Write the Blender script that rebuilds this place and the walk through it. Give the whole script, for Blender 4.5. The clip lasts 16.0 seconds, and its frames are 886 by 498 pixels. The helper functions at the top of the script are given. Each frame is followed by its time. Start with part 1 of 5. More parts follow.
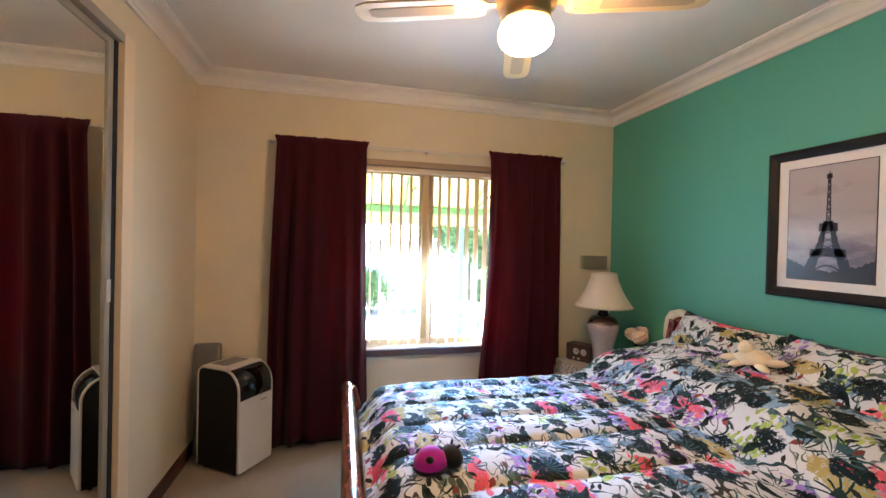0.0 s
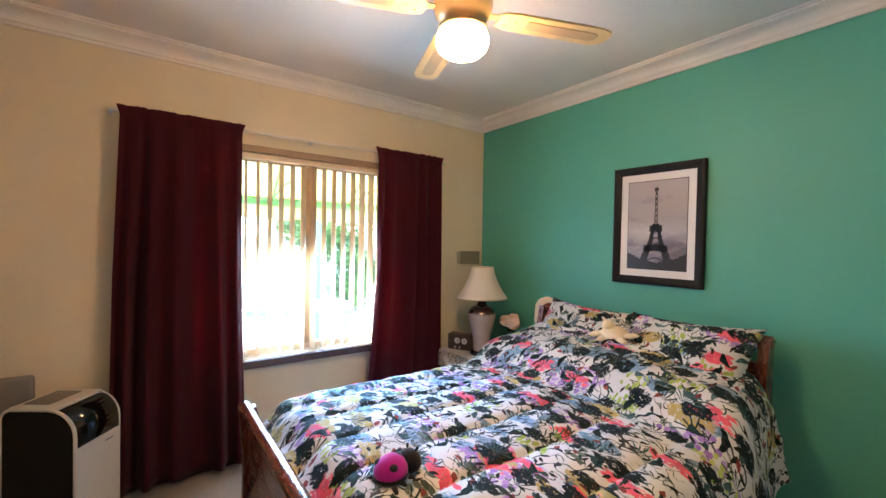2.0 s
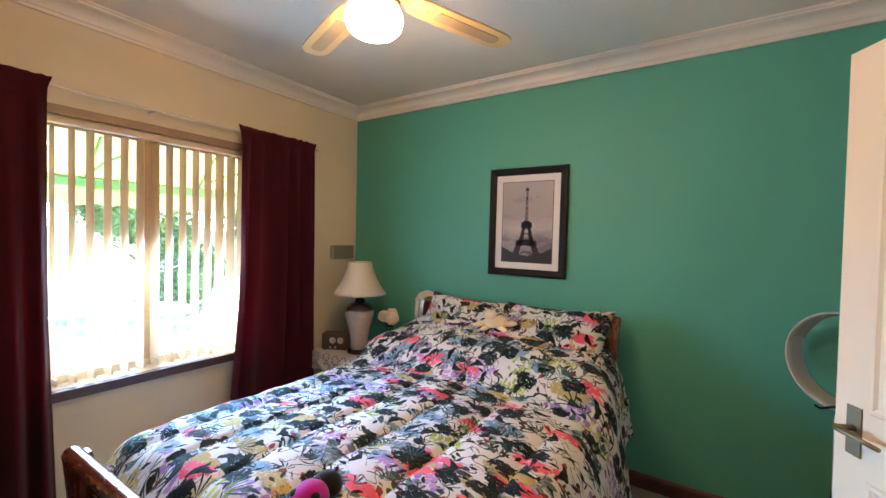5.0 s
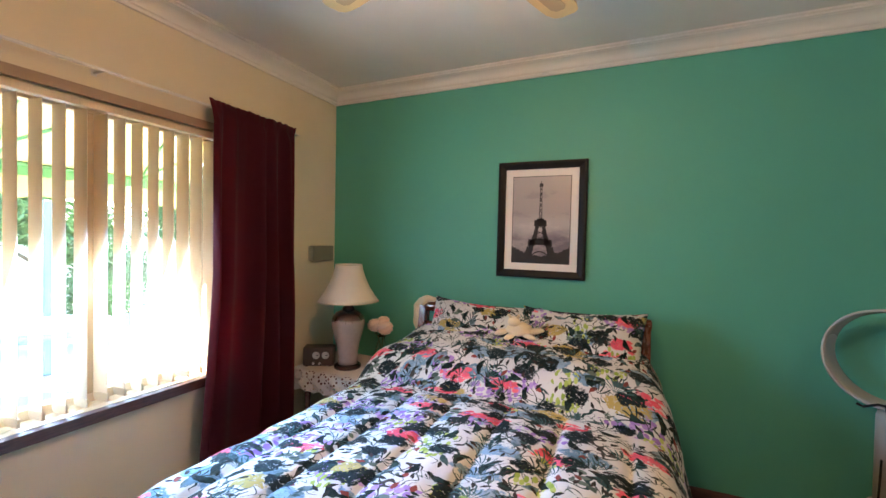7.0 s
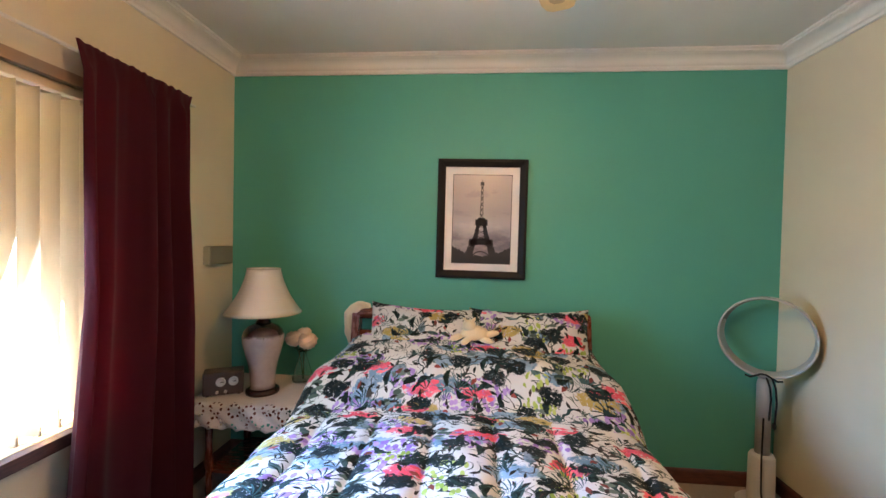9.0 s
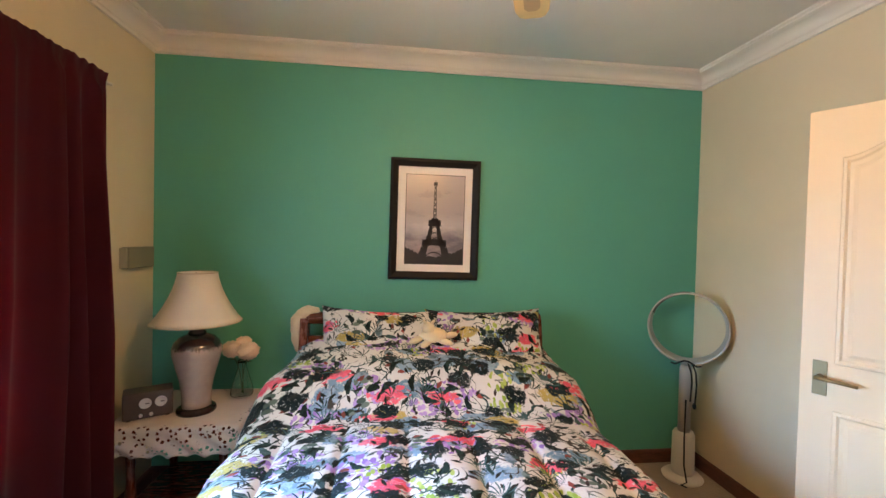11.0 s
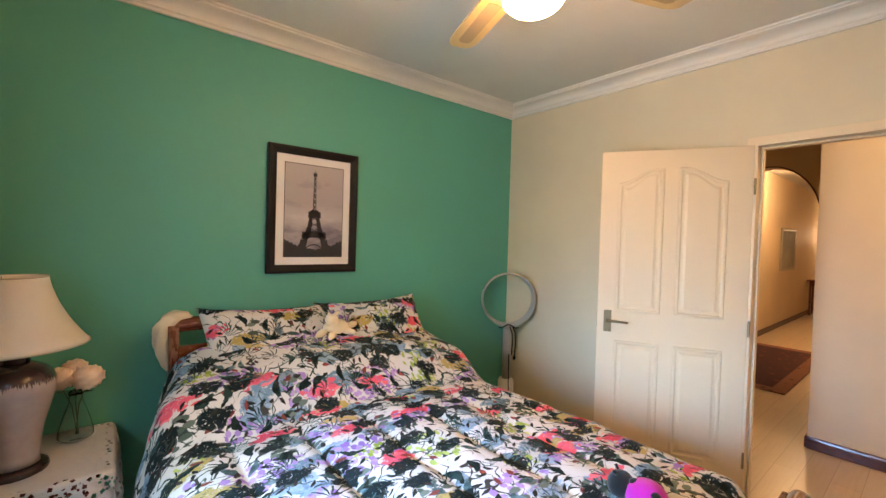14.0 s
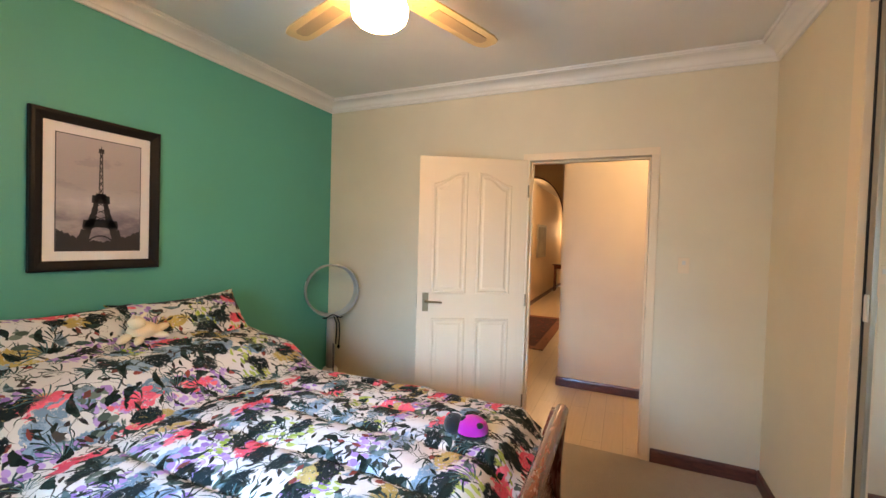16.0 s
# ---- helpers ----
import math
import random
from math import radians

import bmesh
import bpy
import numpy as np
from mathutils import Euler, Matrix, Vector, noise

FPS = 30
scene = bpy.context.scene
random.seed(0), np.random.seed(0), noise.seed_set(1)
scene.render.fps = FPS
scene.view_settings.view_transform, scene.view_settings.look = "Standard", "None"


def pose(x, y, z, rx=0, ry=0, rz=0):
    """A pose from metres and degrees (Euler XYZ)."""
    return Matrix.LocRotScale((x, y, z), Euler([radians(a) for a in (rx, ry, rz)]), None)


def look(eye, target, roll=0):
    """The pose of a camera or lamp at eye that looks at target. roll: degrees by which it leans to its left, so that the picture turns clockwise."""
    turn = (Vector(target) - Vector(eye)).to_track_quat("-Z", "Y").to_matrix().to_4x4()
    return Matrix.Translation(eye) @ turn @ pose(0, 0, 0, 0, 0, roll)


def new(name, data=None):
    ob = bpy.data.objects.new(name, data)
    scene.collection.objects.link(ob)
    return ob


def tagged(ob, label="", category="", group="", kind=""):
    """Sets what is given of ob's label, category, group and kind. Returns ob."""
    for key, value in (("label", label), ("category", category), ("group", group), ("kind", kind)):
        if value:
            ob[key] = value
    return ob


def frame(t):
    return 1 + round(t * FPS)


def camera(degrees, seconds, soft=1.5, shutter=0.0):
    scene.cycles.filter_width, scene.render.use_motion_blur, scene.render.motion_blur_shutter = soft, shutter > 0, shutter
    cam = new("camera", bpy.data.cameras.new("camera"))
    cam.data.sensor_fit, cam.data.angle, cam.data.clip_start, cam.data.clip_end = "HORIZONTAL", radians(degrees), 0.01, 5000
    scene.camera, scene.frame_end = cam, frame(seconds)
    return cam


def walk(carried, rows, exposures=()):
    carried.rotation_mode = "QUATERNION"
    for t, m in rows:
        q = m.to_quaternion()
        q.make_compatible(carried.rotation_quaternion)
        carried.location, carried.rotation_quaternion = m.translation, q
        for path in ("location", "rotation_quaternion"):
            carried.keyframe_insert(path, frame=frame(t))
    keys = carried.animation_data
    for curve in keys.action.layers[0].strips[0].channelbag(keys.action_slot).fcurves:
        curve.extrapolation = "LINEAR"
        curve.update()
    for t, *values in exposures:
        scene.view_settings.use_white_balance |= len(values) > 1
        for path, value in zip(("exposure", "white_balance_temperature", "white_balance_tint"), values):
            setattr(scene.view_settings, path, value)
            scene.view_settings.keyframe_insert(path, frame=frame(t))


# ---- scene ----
cam = camera(94.3, 16.0)
PATH = [
    (0, (3.158, -2.288, 1.456), (1.215, -1.814, 1.446), 1.2),
    (0.5, (3.062, -2.373, 1.456), (1.161, -1.75, 1.44), 1.0),
    (1, (2.993, -2.478, 1.462), (1.162, -1.674, 1.44), 0.9),
    (1.5, (2.969, -2.568, 1.473), (1.236, -1.571, 1.45), 1.0),
    (2, (2.988, -2.63, 1.472), (1.369, -1.456, 1.447), 0.9),
    (2.5, (2.996, -2.693, 1.468), (1.493, -1.374, 1.445), 0.9),
    (3, (3.028, -2.737, 1.474), (1.627, -1.309, 1.445), 0.8),
    (3.5, (3.039, -2.744, 1.48), (1.729, -1.234, 1.447), 0.9),
    (6, (2.47, -2.719, 1.477), (1.487, -0.978, 1.43), 1.2),
    (6.5, (2.345, -2.686, 1.469), (1.424, -0.911, 1.427), 1.1),
    (7, (2.184, -2.715, 1.465), (1.37, -0.888, 1.424), 1.1),
    (7.5, (2.028, -2.736, 1.456), (1.36, -0.851, 1.418), 1.1),
    (8, (1.887, -2.695, 1.455), (1.393, -0.758, 1.409), 1.1),
    (8.5, (1.768, -2.645, 1.455), (1.445, -0.672, 1.416), 1.1),
    (9, (1.649, -2.651, 1.469), (1.482, -0.658, 1.429), 1.2),
    (11.5, (1.337, -2.599, 1.482), (1.671, -0.628, 1.439), 1.3),
    (12, (1.189, -2.592, 1.474), (1.67, -0.651, 1.437), 1.2),
    (12.5, (1.065, -2.601, 1.471), (1.71, -0.709, 1.429), 1.2),
    (13, (0.921, -2.63, 1.472), (1.749, -0.811, 1.423), 1.2),
    (13.5, (0.813, -2.609, 1.459), (1.854, -0.902, 1.413), 1.3),
    (14, (0.671, -2.501, 1.468), (1.938, -0.955, 1.414), 1.5),
    (14.5, (0.549, -2.432, 1.462), (2.02, -1.078, 1.409), 1.5),
    (15, (0.491, -2.444, 1.472), (2.122, -1.289, 1.414), 1.5),
    (15.5, (0.456, -2.462, 1.458), (2.207, -1.496, 1.402), 1.5),
    (16, (0.446, -2.475, 1.447), (2.276, -1.67, 1.39), 1.6),
]
EXPOSURES = [(0.0, 4.79, 6350, 10), (2.0, 4.90, 6250, 10), (3.5, 4.77, 6550, 10), (6.5, 4.70, 6500, 10), (9.0, 4.82, 6650, 10), (11.5, 4.83, 7500, 10), (14.5, 4.76, 7600, 10), (16.0, 4.72, 7500, 10)]
walk(cam, [(t, look(eye, target, roll)) for t, eye, target, roll in PATH], EXPOSURES)


# world and sun
world = bpy.data.worlds.new("world")
scene.world = world
world.use_nodes = True
wn = world.node_tree
sky = wn.nodes.new("ShaderNodeTexSky")
sky.sky_type = "NISHITA"
sky.sun_disc = False
sky.sun_elevation = radians(52)
sky.sun_rotation = radians(-49)
wn.links.new(sky.outputs[0], wn.nodes["Background"].inputs[0])
wn.nodes["Background"].inputs[1].default_value = 0.15
sun_data = bpy.data.lights.new("sun", "SUN")
sun_data.energy, sun_data.angle, sun_data.color = 5.0, radians(0.5), (1.0, 0.97, 0.92)
sun = new("sun", sun_data)
sun.matrix_world = look((-7, 6, 12), (0.0, 0.0, 0.0))


# area lamp added in the window opening, standing in for sky light
area = bpy.data.lights.new("window_sky_light", "AREA")
area.shape, area.size, area.size_y = "RECTANGLE", 0.84, 0.75
area.energy, area.color = 2.6, (0.42, 0.69, 1.0)
window_light = new("window_sky_light", area)
window_light.matrix_world = look((-0.100, -1.620, 1.180), (1.2, -1.620, 0.70)) @ pose(0, 0, 0, 0, 0, 90)

# added lamp standing in for low blue sky under the awning, tints the bed
low = bpy.data.lights.new("low_sky_light", "AREA")
low.shape, low.size, low.size_y, low.spread = "RECTANGLE", 0.50, 0.84, radians(62)
low.energy, low.color = 0.75, (0.15, 0.44, 1.0)
low_light = new("low_sky_light", low)
low_light.matrix_world = look((-0.110, -1.620, 1.260), (1.2, -1.620, 0.68))


# ---- materials ----
class Graph:
    """Short hand for building node materials."""

    def __init__(self, name):
        self.mat = bpy.data.materials.new(name)
        self.mat.use_nodes = True
        self.t = self.mat.node_tree
        self.bsdf = self.t.nodes["Principled BSDF"]

    def set(self, node, key, value):
        if isinstance(value, bpy.types.NodeSocket):
            self.t.links.new(value, node.inputs[key])
        else:
            if isinstance(value, tuple) and len(value) == 3 and node.inputs[key].type == "RGBA":
                value = (*value, 1)
            node.inputs[key].default_value = value

    def node(self, kind, ins=None, **attrs):
        nd = self.t.nodes.new(kind)
        for k, v in attrs.items():
            setattr(nd, k, v)
        for k, v in (ins or {}).items():
            self.set(nd, k, v)
        return nd

    def math(self, op, a, b=0.0, c=0.0):
        return self.node("ShaderNodeMath", {0: a, 1: b, 2: c}, operation=op).outputs[0]

    def vec(self, op, a, b=(0, 0, 0)):
        return self.node("ShaderNodeVectorMath", {0: a, 1: b}, operation=op)

    def noise(self, co, scale, detail=3.0, rough=0.55):
        return self.node("ShaderNodeTexNoise", {"Vector": co, "Scale": scale, "Detail": detail, "Roughness": rough}).outputs["Fac"]

    def mix(self, fac, a, b):
        nd = self.node("ShaderNodeMix", {0: fac}, data_type="RGBA")
        self.set(nd, 6, a)
        self.set(nd, 7, b)
        return nd.outputs[2]

    def ramp(self, fac, lo, hi, a=0.0, b=1.0):
        return self.node("ShaderNodeMapRange", {0: fac, 1: lo, 2: hi, 3: a, 4: b}, interpolation_type="SMOOTHSTEP").outputs[0]

    def co(self, kind="Object"):
        return self.node("ShaderNodeTexCoord").outputs[kind]

    def bump(self, height, strength=0.2, distance=0.002):
        self.set(self.bsdf, "Normal", self.node("ShaderNodeBump", {"Height": height, "Strength": strength, "Distance": distance}).outputs[0])

    def done(self, color, rough=0.6, metal=0.0, **more):
        self.set(self.bsdf, "Base Color", color)
        self.set(self.bsdf, "Roughness", rough)
        self.set(self.bsdf, "Metallic", metal)
        for k, v in more.items():
            self.set(self.bsdf, k.replace("_", " "), v)
        return self.mat


def scaled(c, k):
    return tuple(min(1.0, v * k) for v in c)


def painted(name, c, rough=0.55, grain=260, var=0.05, bump=0.15, metal=0.0, spec=0.5, stain=1.3):
    g = Graph(name)
    co = g.co()
    big = g.noise(co, stain, 4)
    fine = g.noise(co, grain, 2)
    col = g.mix(g.ramp(big, 0.3, 0.7), scaled(c, 1 - var), scaled(c, 1 + var))
    col = g.mix(g.math("MULTIPLY", fine, 0.12), col, scaled(c, 0.75))
    g.bump(fine, bump, 0.001)
    r = g.ramp(big, 0.2, 0.8, rough - 0.05, rough + 0.05)
    return g.done(col, r, metal, Specular_IOR_Level=spec)


def timber(name, c, rough=0.32, axis=(1, 1, 1), coat=0.3):
    g = Graph(name)
    co = g.vec("MULTIPLY", g.co(), axis).outputs[0]
    a = g.noise(co, 14, 5, 0.6)
    b = g.noise(co, 70, 3, 0.6)
    col = g.mix(g.ramp(a, 0.3, 0.7), scaled(c, 0.62), scaled(c, 1.3))
    col = g.mix(g.math("MULTIPLY", g.ramp(b, 0.45, 0.7), 0.4), col, scaled(c, 0.45))
    g.bump(b, 0.08, 0.001)
    return g.done(col, g.ramp(a, 0.2, 0.8, rough - 0.06, rough + 0.1), 0.0, Coat_Weight=coat, Coat_Roughness=0.15)


def fabric(name, c, scale=900, rough=0.9, var=0.15, bump=0.3, sheen=0.2, trans=0.0, glow=None):
    g = Graph(name)
    co = g.co()
    weave = g.noise(co, scale, 2)
    big = g.noise(co, 3.5, 4)
    col = g.mix(g.ramp(big, 0.3, 0.7), scaled(c, 1 - var), scaled(c, 1 + var))
    col = g.mix(g.math("MULTIPLY", weave, 0.3), col, scaled(c, 0.55))
    g.bump(weave, bump, 0.0015)
    m = g.done(col, rough, 0.0, Sheen_Weight=sheen, Specular_IOR_Level=0.2)
    if trans:
        tr = g.node("ShaderNodeBsdfTranslucent", {"Color": glow or col})
        mx = g.node("ShaderNodeMixShader", {0: trans, 1: g.bsdf.outputs[0], 2: tr.outputs[0]})
        g.t.links.new(mx.outputs[0], g.t.nodes["Material Output"].inputs[0])
    return m


def carpet_material():
    g = Graph("carpet")
    co = g.co()
    tuft = g.node("ShaderNodeTexVoronoi", {"Vector": co, "Scale": 160.0}).outputs["Distance"]
    big = g.noise(co, 1.6, 4)
    mid = g.noise(co, 18, 3)
    c = (0.36, 0.29, 0.225)
    col = g.mix(g.ramp(big, 0.3, 0.7), scaled(c, 0.88), scaled(c, 1.1))
    col = g.mix(g.math("MULTIPLY", mid, 0.3), col, scaled(c, 0.75))
    col = g.mix(g.math("MULTIPLY", tuft, 0.5), col, scaled(c, 0.6))
    g.bump(tuft, 0.6, 0.006)
    return g.done(col, 0.95, 0.0, Sheen_Weight=0.2, Specular_IOR_Level=0.1)


def quilt_material(name, offset=(0, 0, 0), scale=1.0):
    """Cotton print: blooms, dark leaves, fans of grass and thin stems on ivory."""
    g = Graph(name)
    uv = g.vec("ADD", g.co("UV"), offset).outputs[0]
    uv = g.vec("MULTIPLY", uv, (1.52 * scale, 1.52 * scale, 1.0)).outputs[0]
    wob = g.node("ShaderNodeTexNoise", {"Vector": uv, "Scale": 9.0, "Detail": 4.0, "Roughness": 0.6}).outputs["Color"]
    wob = g.vec("SUBTRACT", wob, (0.5, 0.5, 0.5)).outputs[0]
    fine = g.node("ShaderNodeTexNoise", {"Vector": uv, "Scale": 55.0, "Detail": 2.0}).outputs["Color"]
    fine = g.vec("SUBTRACT", fine, (0.5, 0.5, 0.5)).outputs[0]
    warped = g.vec("ADD", uv, g.vec("MULTIPLY", wob, (0.13, 0.13, 0)).outputs[0]).outputs[0]
    ragged = g.vec("ADD", warped, g.vec("MULTIPLY", fine, (0.05, 0.05, 0)).outputs[0]).outputs[0]
    ivory = g.mix(g.noise(uv, 5, 2), (0.58, 0.55, 0.505), (0.52, 0.535, 0.56))
    col = ivory

    def cells(co, n, shift):
        c2 = g.vec("ADD", co, shift).outputs[0]
        v = g.node("ShaderNodeTexVoronoi", {"Vector": c2, "Scale": n, "Randomness": 0.95}, voronoi_dimensions="2D")
        rnd = g.node("ShaderNodeSeparateColor", {0: v.outputs["Color"]}).outputs
        return c2, v, rnd

    def strokes(col, n, shift, a, b, share, inks, rag=0.5, curve=4.0):
        """Brushed leaves: one ragged curved lozenge a cell, turned at random."""
        c2, v, rnd = cells(uv, n, shift)
        loc = g.node("ShaderNodeSeparateXYZ", {0: g.vec("SUBTRACT", c2, v.outputs["Position"]).outputs[0]}).outputs
        t = g.math("MULTIPLY", rnd[1], 6.2832)
        cs, sn = g.math("COSINE", t), g.math("SINE", t)
        x = g.math("ADD", g.math("MULTIPLY", loc[0], cs), g.math("MULTIPLY", loc[1], sn))
        y = g.math("SUBTRACT", g.math("MULTIPLY", loc[1], cs), g.math("MULTIPLY", loc[0], sn))
        y = g.math("ADD", y, g.math("MULTIPLY", g.math("MULTIPLY", x, x), curve))
        d = g.math("ADD", g.math("DIVIDE", g.math("ABSOLUTE", x), a), g.math("POWER", g.math("DIVIDE", g.math("ABSOLUTE", y), b), 1.5))
        d = g.math("ADD", d, g.math("MULTIPLY", g.math("SUBTRACT", g.noise(c2, 34, 3), 0.5), rag * 4))
        m = g.math("MULTIPLY", g.ramp(d, 0.95, 1.03, 1.0, 0.0), g.math("LESS_THAN", rnd[0], share))
        ink = g.mix(rnd[2], inks[0], inks[1])
        ink = g.mix(g.ramp(g.noise(c2, 20, 3), 0.42, 0.6), ink, scaled(inks[0], 0.7))
        return g.mix(m, col, ink)

    def blotch(col, co, n, shift, size, share, inks, squash=(1, 1, 1), lace=0.0):
        co = g.vec("MULTIPLY", co, squash).outputs[0]
        c2, v, rnd = cells(co, n, shift)
        m = g.ramp(v.outputs["Distance"], size - 0.03, size + 0.03, 1.0, 0.0)
        m = g.math("MULTIPLY", m, g.math("LESS_THAN", rnd[0], share))
        if lace:
            m = g.math("MULTIPLY", m, g.ramp(g.noise(co, 60, 2), lace - 0.04, lace + 0.04))
        ink = g.mix(rnd[1], inks[0], inks[1])
        ink = g.mix(g.ramp(g.noise(co, 26, 3), 0.45, 0.62), ink, scaled(inks[1], 0.75))
        return g.mix(m, col, ink)

    def cluster(col, co, n, shift, size, share, fine, rad, inks, squash=(1, 1, 1), petal=(1, 1, 1)):
        """Sprays: many small rounded petals inside a ragged patch."""
        c2, v, rnd = cells(g.vec("MULTIPLY", co, squash).outputs[0], n, shift)
        patch = g.math("MULTIPLY", g.math("LESS_THAN", v.outputs["Distance"], size), g.math("LESS_THAN", rnd[0], share))
        _, dots, tone = cells(g.vec("MULTIPLY", uv, petal).outputs[0], fine, shift)
        m = g.math("MULTIPLY", patch, g.ramp(dots.outputs["Distance"], rad - 0.04, rad + 0.04, 1.0, 0.0))
        return g.mix(m, col, g.mix(tone[1], inks[0], inks[1]))

    # watercolour washes, strong blue-grey and pale
    col = blotch(col, ragged, 5.0, (3.1, 7.7, 0), 0.38, 0.20, ((0.30, 0.40, 0.52), (0.16, 0.27, 0.38)), (0.7, 1.3, 1), 0.30)
    col = blotch(col, ragged, 3.9, (8.8, 0.7, 0), 0.32, 0.20, ((0.10, 0.19, 0.26), (0.20, 0.31, 0.42)), (0.6, 1.5, 1), 0.38)
    # thin curved stems
    for k, (sc, sh, ink) in enumerate(((6.0, 1.7, (0.03, 0.045, 0.04)), (8.5, 5.2, (0.08, 0.11, 0.09)), (5.0, 9.1, (0.05, 0.045, 0.04)), (4.0, 3.3, (0.02, 0.05, 0.05)))):
        nz = g.noise(g.vec("ADD", uv, (sh, sh * 2, 0)).outputs[0], sc, 1.5)
        line = g.math("ABSOLUTE", g.math("SUBTRACT", nz, 0.5))
        wid = g.math("MULTIPLY", g.noise(uv, 7 + k, 1), 0.018)
        m = g.math("LESS_THAN", line, wid)
        gate = g.ramp(g.noise(g.vec("ADD", uv, (sh * 3, 1, 0)).outputs[0], 4.5, 1), 0.49, 0.53)
        col = g.mix(g.math("MULTIPLY", m, gate), col, ink)
    # lavender sprays, lime and grey-green leaflets
    col = strokes(col, 6.0, (2.7, 6.6, 0), 0.070, 0.034, 0.12, ((0.10, 0.17, 0.20), (0.24, 0.30, 0.36)), 0.35)
    col = cluster(col, warped, 3.7, (0.3, 0.9, 0), 0.44, 0.38, 26.0, 0.42, ((0.24, 0.13, 0.40), (0.42, 0.28, 0.56)), (0.6, 1.4, 1), (1.0, 0.7, 1))
    col = cluster(col, warped, 4.2, (6.3, 4.9, 0), 0.36, 0.28, 19.0, 0.36, ((0.22, 0.32, 0.05), (0.42, 0.48, 0.14)), (0.8, 1.2, 1), (1.5, 0.8, 1))
    col = cluster(col, warped, 4.6, (2.3, 8.9, 0), 0.40, 0.25, 15.0, 0.38, ((0.02, 0.04, 0.03), (0.14, 0.18, 0.15)), (1.1, 0.9, 1), (0.8, 1.4, 1))
    col = strokes(col, 9.0, (4.4, 1.2, 0), 0.055, 0.020, 0.20, ((0.05, 0.10, 0.10), (0.16, 0.24, 0.26)), 0.3)
    # ochre, coral blooms with loose petals, near-black leaf clumps
    col = blotch(col, ragged, 4.2, (1.3, 8.1, 0), 0.32, 0.26, ((0.36, 0.27, 0.07), (0.46, 0.36, 0.13)), (0.6, 1.5, 1), 0.40)
    col = cluster(col, warped, 4.4, (9.9, 2.6, 0), 0.38, 0.24, 18.0, 0.38, ((0.62, 0.06, 0.10), (0.80, 0.20, 0.24)), (0.55, 1.55, 1), (0.7, 1.2, 1))
    col = blotch(col, ragged, 4.4, (9.9, 2.6, 0), 0.25, 0.24, ((0.62, 0.045, 0.09), (0.76, 0.12, 0.18)), (0.55, 1.55, 1), 0.40)
    col = strokes(col, 11.0, (3.9, 9.6, 0), 0.030, 0.016, 0.14, ((0.30, 0.06, 0.05), (0.12, 0.04, 0.03)), 0.3)
    col = blotch(col, ragged, 5.4, (5.7, 4.9, 0), 0.345, 0.55, ((0.004, 0.008, 0.008), (0.012, 0.022, 0.025)), (0.8, 1.2, 1), 0.36)
    col = strokes(col, 7.4, (1.1, 2.3, 0), 0.070, 0.024, 0.34, ((0.006, 0.012, 0.010), (0.02, 0.045, 0.04)), 0.35, 7.0)
    col = strokes(col, 16.0, (7.1, 6.3, 0), 0.030, 0.011, 0.34, ((0.012, 0.02, 0.015), (0.05, 0.03, 0.03)), 0.2)
    # grass fans
    for n, shift, share, ink, k in ((3.4, (2.2, 5.1, 0), 0.55, (0.04, 0.10, 0.105), 19.0), (4.2, (6.6, 0.4, 0), 0.5, (0.012, 0.032, 0.03), 13.0), (5.6, (4.6, 3.4, 0), 0.4, (0.03, 0.035, 0.03), 9.0)):
        c2, v, rnd = cells(uv, n, shift)
        local = g.vec("SUBTRACT", c2, v.outputs["Position"]).outputs[0]
        xyz = g.node("ShaderNodeSeparateXYZ", {0: local}).outputs
        tilt = g.math("MULTIPLY", g.math("SUBTRACT", rnd[1], 0.5), 1.6)
        ang = g.math("ADD", g.math("ARCTAN2", xyz[0], xyz[1]), tilt)
        bend = g.math("ADD", ang, g.math("MULTIPLY", v.outputs["Distance"], 0.8))
        ray = g.math("GREATER_THAN", g.math("SINE", g.math("MULTIPLY", bend, k)), g.math("MULTIPLY", v.outputs["Distance"], 2.3))
        arc = g.math("LESS_THAN", g.math("ABSOLUTE", ang), 1.25)
        m = g.math("MULTIPLY", ray, arc)
        m = g.math("MULTIPLY", m, g.math("LESS_THAN", v.outputs["Distance"], g.math("ADD", 0.38, g.math("MULTIPLY", g.math("SINE", g.math("MULTIPLY", ang, 9.0)), 0.05))))
        m = g.math("MULTIPLY", m, g.math("LESS_THAN", rnd[0], share))
        col = g.mix(m, col, ink)
    weave = g.noise(uv, 700, 1)
    crease = g.noise(g.vec("MULTIPLY", uv, (1.0, 0.6, 1)).outputs[0], 16, 4)
    hgt = g.math("ADD", g.math("MULTIPLY", crease, 6.0), weave)
    g.bump(hgt, 0.35, 0.0030)
    return g.done(col, 0.8, 0.0, Sheen_Weight=0.0, Specular_IOR_Level=0.12)


